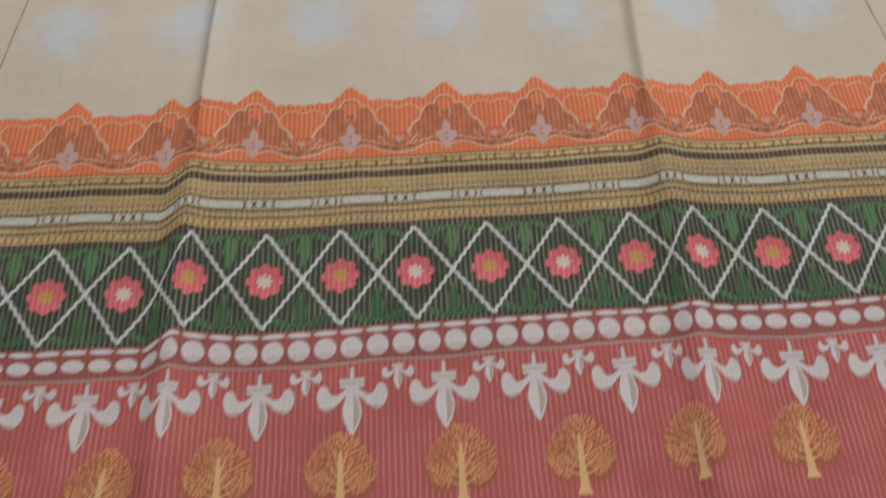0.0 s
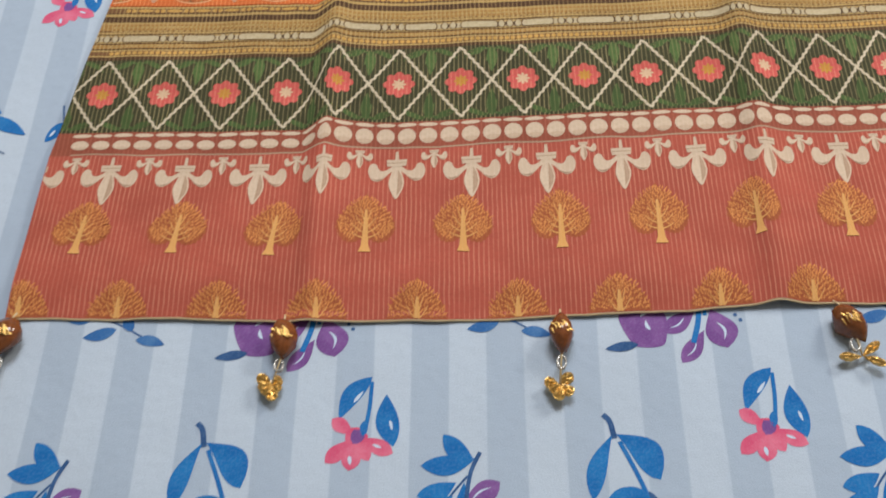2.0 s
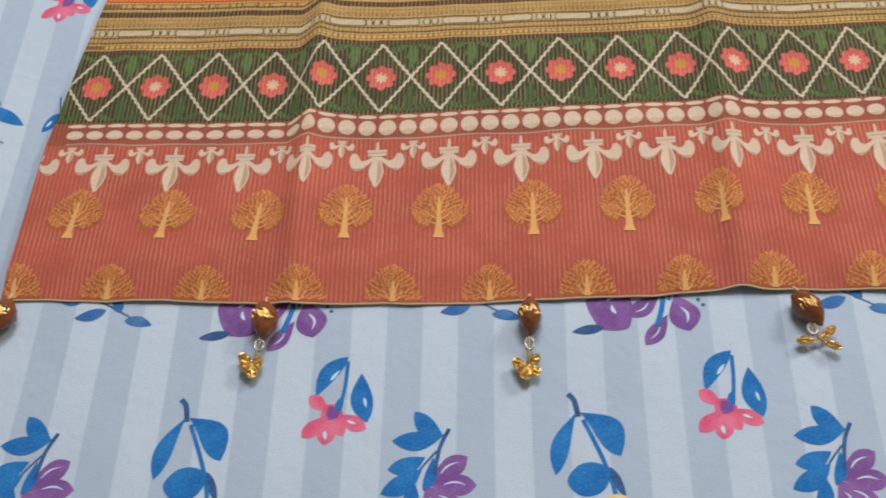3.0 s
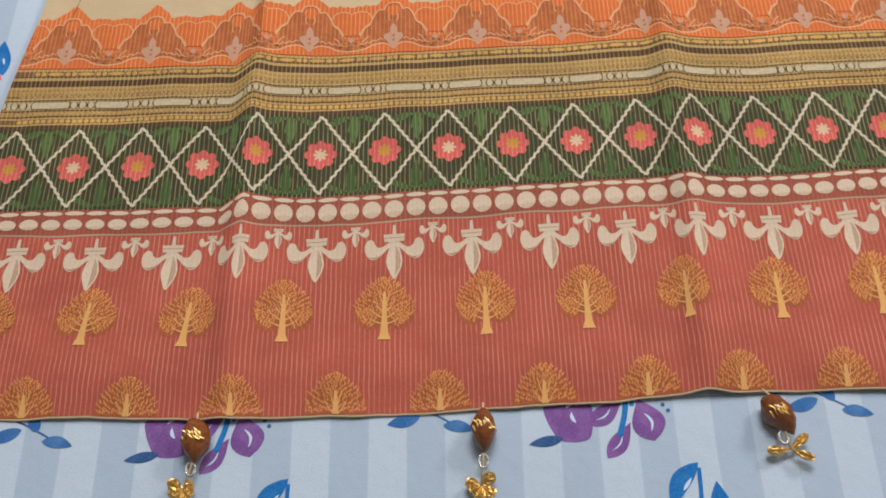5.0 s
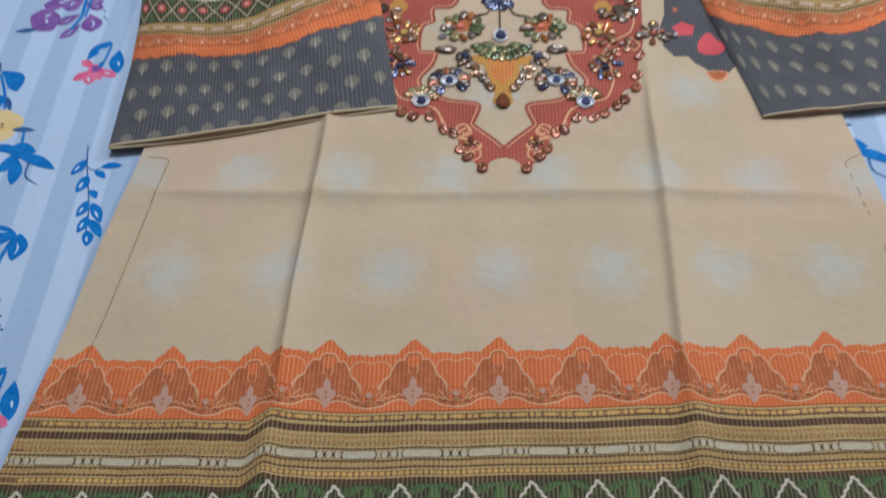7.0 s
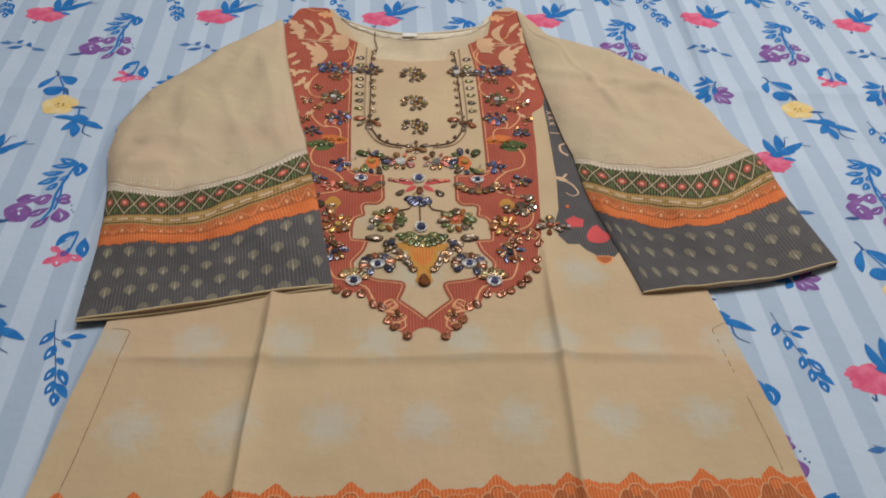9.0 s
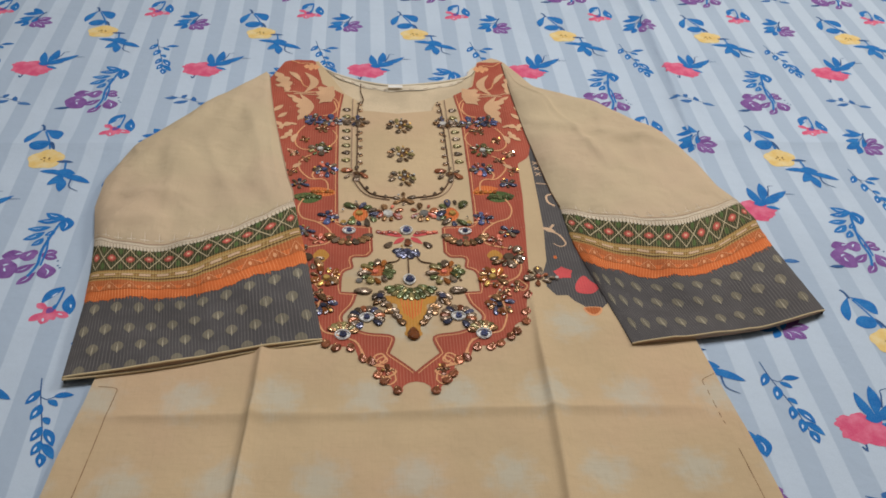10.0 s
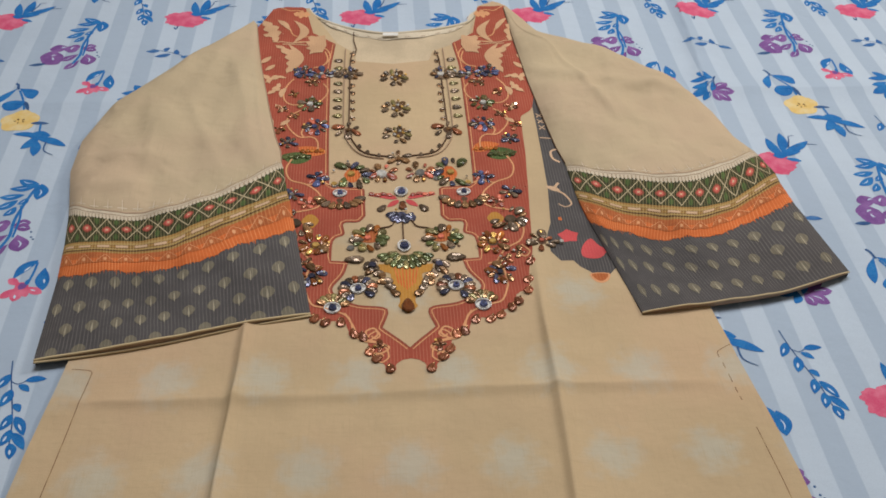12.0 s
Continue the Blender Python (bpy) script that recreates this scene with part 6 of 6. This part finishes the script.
def beadwork():
    c = AXIS
    smoky = ["smoke_bead", "bronze", "smoke_bead", "olive_bead"]
    # three button loops down the placket
    for y in (1.076, 1.001, 0.941):
        base = bead_flower(c - 0.001, y, smoky, 11, 0.0132, "smoky bead loop with small sequins", 0.98, 200, -300, None, squash=1.0)
        for k in range(5):
            a = radians(20 + 60 * k)
            disc(base, "clear" if k % 2 else "gilt", c + 0.006 * math.cos(a), y + 0.006 * math.sin(a), 0.0022, 0.0016, 1, "sequin", 0.3)
    bead_flower(c - 0.002, 0.889, ["smoke_bead", "bronze"], 6, 0.0100, "dark bead flower", 1.05, 30, 360, "bronze")
    # centre motif
    eye_applique(c - 0.001, 0.826, 0.0074, 0.0080)
    for s in (-1, 1):
        def wing(sk, s=s):
            sk.poly(leaf_shape(c + s * 0.006, 0.815, c + s * 0.040, 0.821, 0.010, s * 0.003, 0.35), "coral", 3)
            sk.poly(leaf_shape(c + s * 0.004, 0.812, c + s * 0.018, 0.799, 0.008), "coral", 3)
        fabric("coral_wing", yoke, wing, "coral stitched wing")
    base = thread_base(c, 0.806, "bead drops under the coral wings")
    for s in (-1, 0, 1):
        bead(base, "smoke_bead" if s else "red_bead", c + s * 0.024, 0.796 + (0.004 if s == 0 else 0), radians(90 + 40 * s), 1.35)
    for s in (-1, 1):
        for k in range(4):
            bead(base, "coral_bead", c + s * (0.014 + 0.007 * k), 0.821 + 0.002 * (k % 2), 0.3 * s, 0.8)
    base = bead_flower(c - 0.002, 0.782, ["navy_bead"], 9, 0.0090, "navy bead cluster", 1.15, 170, 200, "navy_bead", 0.0062)
    for k in range(5):
        bead(base, "navy_bead", c - 0.012 + 0.0055 * k, 0.778, radians(90), 1.1)
    cord([(c - 0.001, 0.775), (c - 0.001, 0.752), (c - 0.001, 0.738)], "thread", 0.0009, "stem_cord")
    for s in (-1, 1):
        cord([(c + s * 0.008, 0.778), (c + s * 0.014, 0.764), (c + s * 0.026, 0.760), (c + s * 0.036, 0.756)], "thread", 0.0008, "stem_cord")
    eye_applique(c - 0.001, 0.729, 0.0068, 0.0086)
    base = thread_base(c, 0.712, "fan of green beads")
    for k in range(11):
        a = radians(200 + 14 * k)
        for r, sz in ((0.014, 1.15), (0.024, 1.25)):
            bead(base, "green_bead" if (k + (r > 0.02)) % 3 else "olive_bead", c + 1.1 * r * math.cos(a), 0.722 + 1.0 * r * math.sin(a), a + math.pi, sz, 0.8)
    def torch(sk):
        pts = [(0.030, 0.700), (0.027, 0.688), (0.017, 0.684), (0.018, 0.666), (0.011, 0.660), (0.008, 0.644), (0.010, 0.636), (0.0, 0.626)]
        half = spline(pts, 3)
        sk.poly([(c + x, y) for x, y in half] + [(c - x, y) for x, y in reversed(half[:-1])], "mustard", 2)
        for k in range(-3, 4):
            sk.line([(c + 0.0042 * k, 0.694), (c + 0.0028 * k, 0.660 + 0.003 * abs(k))], 0.0016, "orange", 3)
    fabric("torch_print", yoke, torch, "mustard flame-shaped print")
    base = thread_base(c, 0.640, "beads edging the mustard flame")
    bead(base, "amber", c, 0.637, radians(90), 2.0)
    for s in (-1, 1):
        for k, (dx, y) in enumerate(((0.013, 0.655), (0.018, 0.664), (0.021, 0.673), (0.026, 0.672), (0.030, 0.684), (0.035, 0.692), (0.040, 0.688), (0.042, 0.698), (0.035, 0.702), (0.026, 0.680))):
            bead(base, "smoke_bead" if k % 3 else "bronze", c + s * dx, y, radians(90 - s * 50 + 15 * k), 1.25)
        disc(base, "navy_bead", c + s * 0.036, 0.696, 0.0048, 0.004)

    for s in (-1, 1):
        def at_side(dx):
            return c + s * dx
        # placket cords with thorns and a row of oval beads
        cord([(at_side(0.0575), 1.143), (at_side(0.062), 1.115), (at_side(0.0625), 1.03), (at_side(0.0625), 0.950), (at_side(0.056), 0.922), (at_side(0.042), 0.902), (at_side(0.012), 0.894)], "thread", 0.0010, "placket_cord", "brown stitched placket cord")
        cord([(at_side(0.0690), 1.150), (at_side(0.0700), 1.03), (at_side(0.0690), 0.950), (at_side(0.060), 0.916), (at_side(0.044), 0.897), (at_side(0.020), 0.890)], "shade", 0.0008, "placket_cord")
        base = thread_base(at_side(0.0625), 1.05, "small beads along the placket", 0.003)
        for k in range(9):
            y = 1.138 - 0.020 * k
            bead(base, "smoke_bead", at_side(0.0590), y, radians(90 + s * 100), 0.75, 0.8)
            bead(base, "bronze", at_side(0.0575), y - 0.004, radians(90 + s * 60), 0.6, 0.8)
        for k in range(8):
            bead(base, "olive_bead" if k % 2 else "smoke_bead", at_side(0.0785), 1.118 - 0.0195 * k, radians(90 - 90 * s), 1.15)
        for dx, y in ((0.050, 0.912), (0.040, 0.900), (0.026, 0.893)):
            bead(base, "smoke_bead", at_side(dx), y + 0.005, radians(90), 0.8)
        bead_flower(at_side(0.0635), 0.950, ["smoke_bead", "red_bead", "smoke_bead"], 6, 0.0125, "six-petal smoky bead flower", 1.35, 90, 360, "bronze", 0.003, 0.95)
        bead_flower(at_side(0.0620), 1.084, ["smoke_bead", "bronze", "navy_bead"], 8, 0.0095, "smoky bead cluster with a sequin", 1.1, 0, 360, "clear" if s > 0 else "smoke_bead", 0.0056)
        bead_flower(at_side(0.0830), 1.084, ["smoke_bead", "clear"], 5, 0.0065, "small bead cluster", 0.95, 20)
        bead_flower(at_side(0.1010), 1.085, ["navy_bead", "smoke_bead", "blue_bead", "coral_bead"], 9, 0.0105, "blue and smoky bead flower", 1.05, 10, 360, "clear", 0.003)
        bead_flower(at_side(0.1270), 1.088, ["blue_bead", "navy_bead", "smoke_bead"], 10, 0.0100, "blue bead flower", 1.0, 0, 360, "navy_bead", 0.004)
        bead_flower(at_side(0.1120), 1.064, ["red_bead", "bronze"], 6, 0.0070, "red-brown bead spray", 0.9, 0, 360)
        bead_flower(at_side(0.1140), 1.011, ["green_bead", "smoke_bead", "olive_bead"], 9, 0.0110, "green bead flower on the red yoke", 1.05, 0, 360, "clear", 0.0045)
        bead_flower(at_side(0.1070), 0.960, ["blue_bead", "smoke_bead", "navy_bead", "coral_bead"], 10, 0.0115, "blue bead flower on the red yoke", 1.1, 0, 360, "blue_bead", 0.004)
        bead_flower(at_side(0.1390), 0.928, ["smoke_bead", "navy_bead"], 6, 0.0075, "small smoky bead flower", 0.95, 30, 360, "silver", 0.0024)
        def pod(sk, s=s):
            sk.poly(leaf_shape(c + s * 0.090, 0.905, c + s * 0.126, 0.918, 0.020, 0.003), "orange", 3)
            sk.poly(leaf_shape(c + s * 0.108, 0.893, c + s * 0.146, 0.900, 0.026, 0.002), "leaf", 3)
        fabric("pod_print", yoke, pod, "orange and green stitched pod")
        base = thread_base(at_side(0.120), 0.900, "green and orange bead rows")
        for k in range(5):
            bead(base, "green_bead", at_side(0.112 + 0.007 * k), 0.896 + 0.002 * (k % 2), radians(60), 1.0)
            bead(base, "orange_bead", at_side(0.096 + 0.006 * k), 0.909, radians(70), 0.8)
        bead_flower(at_side(0.0985), 0.853, ["navy_bead", "coral_bead", "blue_bead"], 7, 0.0085, "blue and coral bead flower", 1.0, 0, 360, "blue_bead", 0.003)
        bead_flower(at_side(0.1290), 0.822, ["navy_bead", "smoke_bead"], 6, 0.0075, "navy bead flower with a sequin", 0.95, 0, 360, "silver", 0.003)
        bead_flower(at_side(0.1110), 0.806, ["red_bead", "coral_bead"], 6, 0.0065, "red bead flower", 0.9)
        def socket(sk, s=s):
            sk.poly(spline(ring(c + s * 0.1060, 0.775, 0.010, 0.012, 10, 4, 0.2), 2, True), "mustard", 3)
        fabric("orange_patch", yoke, socket)
        bead_flower(at_side(0.1230), 0.772, ["smoke_bead", "bronze", "smoke_bead"], 10, 0.0155, "fan of dark bronze beads", 1.35, -170 if s > 0 else -10, 250 if s > 0 else -250, "smoke_bead", 0.0075)
        bead_flower(at_side(0.0985), 0.734, ["bronze", "orange_bead", "gilt", "amber"], 9, 0.0125, "amber and gilt bead flower", 1.25, 0, 360, "gilt", 0.0045)
        bead_flower(at_side(0.1010), 0.684, ["navy_bead", "amber", "bronze"], 9, 0.0115, "navy and amber bead flower", 1.2, 20, 300, "navy_bead", 0.004)
        # ovals with lashes of beads
        eye_applique(at_side(0.0730), 0.824, 0.0078, 0.0058)
        base = thread_base(at_side(0.0730), 0.812, "fringe of bronze beads under an oval")
        for k in range(9):
            a = radians(190 + 20 * k)
            bead(base, "bronze" if k % 3 else "smoke_bead", at_side(0.0730 + 0.024 * math.cos(a)), 0.818 + 0.017 * math.sin(a), a + math.pi if s > 0 else -a, 1.3)
        disc(base, "silver", at_side(0.0790), 0.840, 0.0042, 0.0014, 1, "sequin", 0.15)
        eye_applique(at_side(0.0520), 0.663, 0.0078, 0.0062)
        base = thread_base(at_side(0.0520), 0.663, "ring of navy and smoky beads round an oval")
        for k in range(13):
            a = radians(-60 + 23 * k)
            bead(base, ("navy_bead", "smoke_bead", "red_bead", "smoke_bead")[k % 4], at_side(0.0520 + 0.0150 * math.cos(a)), 0.663 + 0.0140 * math.sin(a), a + math.pi if s > 0 else -a, 1.2)
        eye_applique(at_side(0.0785), 0.635, 0.0082, 0.0072)
        base = thread_base(at_side(0.0785), 0.642, "olive beads over an oval")
        for k in range(7):
            a = radians(30 + 22 * k)
            bead(base, "olive_bead" if k % 2 else "bronze", at_side(0.0785 + 0.0125 * math.cos(a)), 0.637 + 0.0135 * math.sin(a), a + math.pi if s > 0 else -a, 1.2)
        # flowers beside the centre
        fabric("stitched_patch", yoke, lambda sk, s=s: sk.poly(spline(ring(c + s * 0.0585, 0.860, 0.010, 0.014, 10, 4, 0.15), 2, True), "orange", 3))
        fabric("stitched_patch", yoke, lambda sk, s=s: sk.poly(spline(ring(c + s * 0.0400, 0.748, 0.014, 0.013, 12, 5, 0.2), 2, True), "burnt", 3))
        bead_flower(at_side(0.0600), 0.862, ["green_bead", "navy_bead", "smoke_bead"], 10, 0.0185, "half rosette of green and navy beads", 1.35, -120 if s < 0 else -60, 250 if s < 0 else -250, "gilt", 0.005)
        bead_flower(at_side(0.0235), 0.861, ["red_bead", "coral_bead", "bronze"], 8, 0.0125, "red bead flower round a mirror", 1.1, 20, 360, "silver" if s > 0 else "clear", 0.0068 if s > 0 else 0.0075)
        disc(thread_base(at_side(0.0425), 0.852, "round mirror sequin", 0.002), "silver", at_side(0.0425), 0.852, 0.0046, 0.0012, 1, "sequin", 0.1)
        bead_flower(at_side(0.0410), 0.744, ["green_bead", "olive_bead", "orange_bead", "smoke_bead"], 13, 0.0150, "green and amber bead rosette", 1.3, 0, 360, "coral_bead", 0.004)
        disc(thread_base(at_side(0.0600), 0.728, "silver sequin", 0.002), "silver", at_side(0.0600) if s < 0 else at_side(0.052), 0.728, 0.0044, 0.0012, 1, "sequin", 0.12)
        base = thread_base(at_side(0.0570), 0.708, "dark leaf-shaped bead pair", 0.002)
        bead(base, "smoke_bead", at_side(0.0560), 0.7085, 0.0 if s > 0 else math.pi, 2.0, 0.9)
        bead(base, "bronze", at_side(0.0500), 0.7085, 0.2, 1.0)
        disc(base, "gilt", at_side(0.0800), 0.842, 0.0040, 0.002, 1, "gold_bead")
        # drops along the lower edge
        for k, (dx, y) in enumerate(((0.0200, 0.552), (0.0330, 0.566), (0.0400, 0.576), (0.0470, 0.596), (0.0560, 0.600), (0.0690, 0.616), (0.0850, 0.616), (0.0960, 0.622), (0.1080, 0.632), (0.1160, 0.640), (0.1285, 0.655), (0.1310, 0.672), (0.1365, 0.700))):
            base = thread_base(at_side(dx), y, "red-brown drop bead on the yoke's edge", 0.0056, "yoke")
            bead(base, "red_bead", at_side(dx), y - 0.001, radians(80 + 40 * math.sin(5 * k)), 1.2, 1.15)
            bead(base, "bronze", at_side(dx + 0.002), y + 0.004, radians(60), 0.6, 0.7)
        for k, (dx, y) in enumerate(((0.030, 0.582), (0.110, 0.706), (0.126, 0.716), (0.134, 0.985), (0.150, 0.955), (0.136, 1.035), (0.150, 1.000))):
            bead_flower(at_side(dx), y, ["bronze", "red_bead"], 4, 0.0052, "small bronze bead group", 0.75, 40 * k)
    bead_flower(0.1610, 0.7320, ["red_bead", "smoke_bead", "bronze", "smoke_bead"], 6, 0.0105, "red-brown bead cross beside the yoke", 1.2, 20, 360, "coral_bead", 0.003)
    base = thread_base(0.178, 0.729, "clear bead stalk", 0.002)
    bead(base, "smoke_bead", 0.176, 0.730, math.pi, 1.1, 0.7)
    disc(base, "clear", 0.183, 0.729, 0.0028, 0.003)

    part("neck_thread", tube([(-0.050, 1.200, 0.0032), (-0.050, 1.175, 0.0032), (-0.046, 1.150, 0.0045), (-0.048, 1.138, 0.006)], 0.0008, "thread", "neck_thread", 5), kurta)


beadwork()
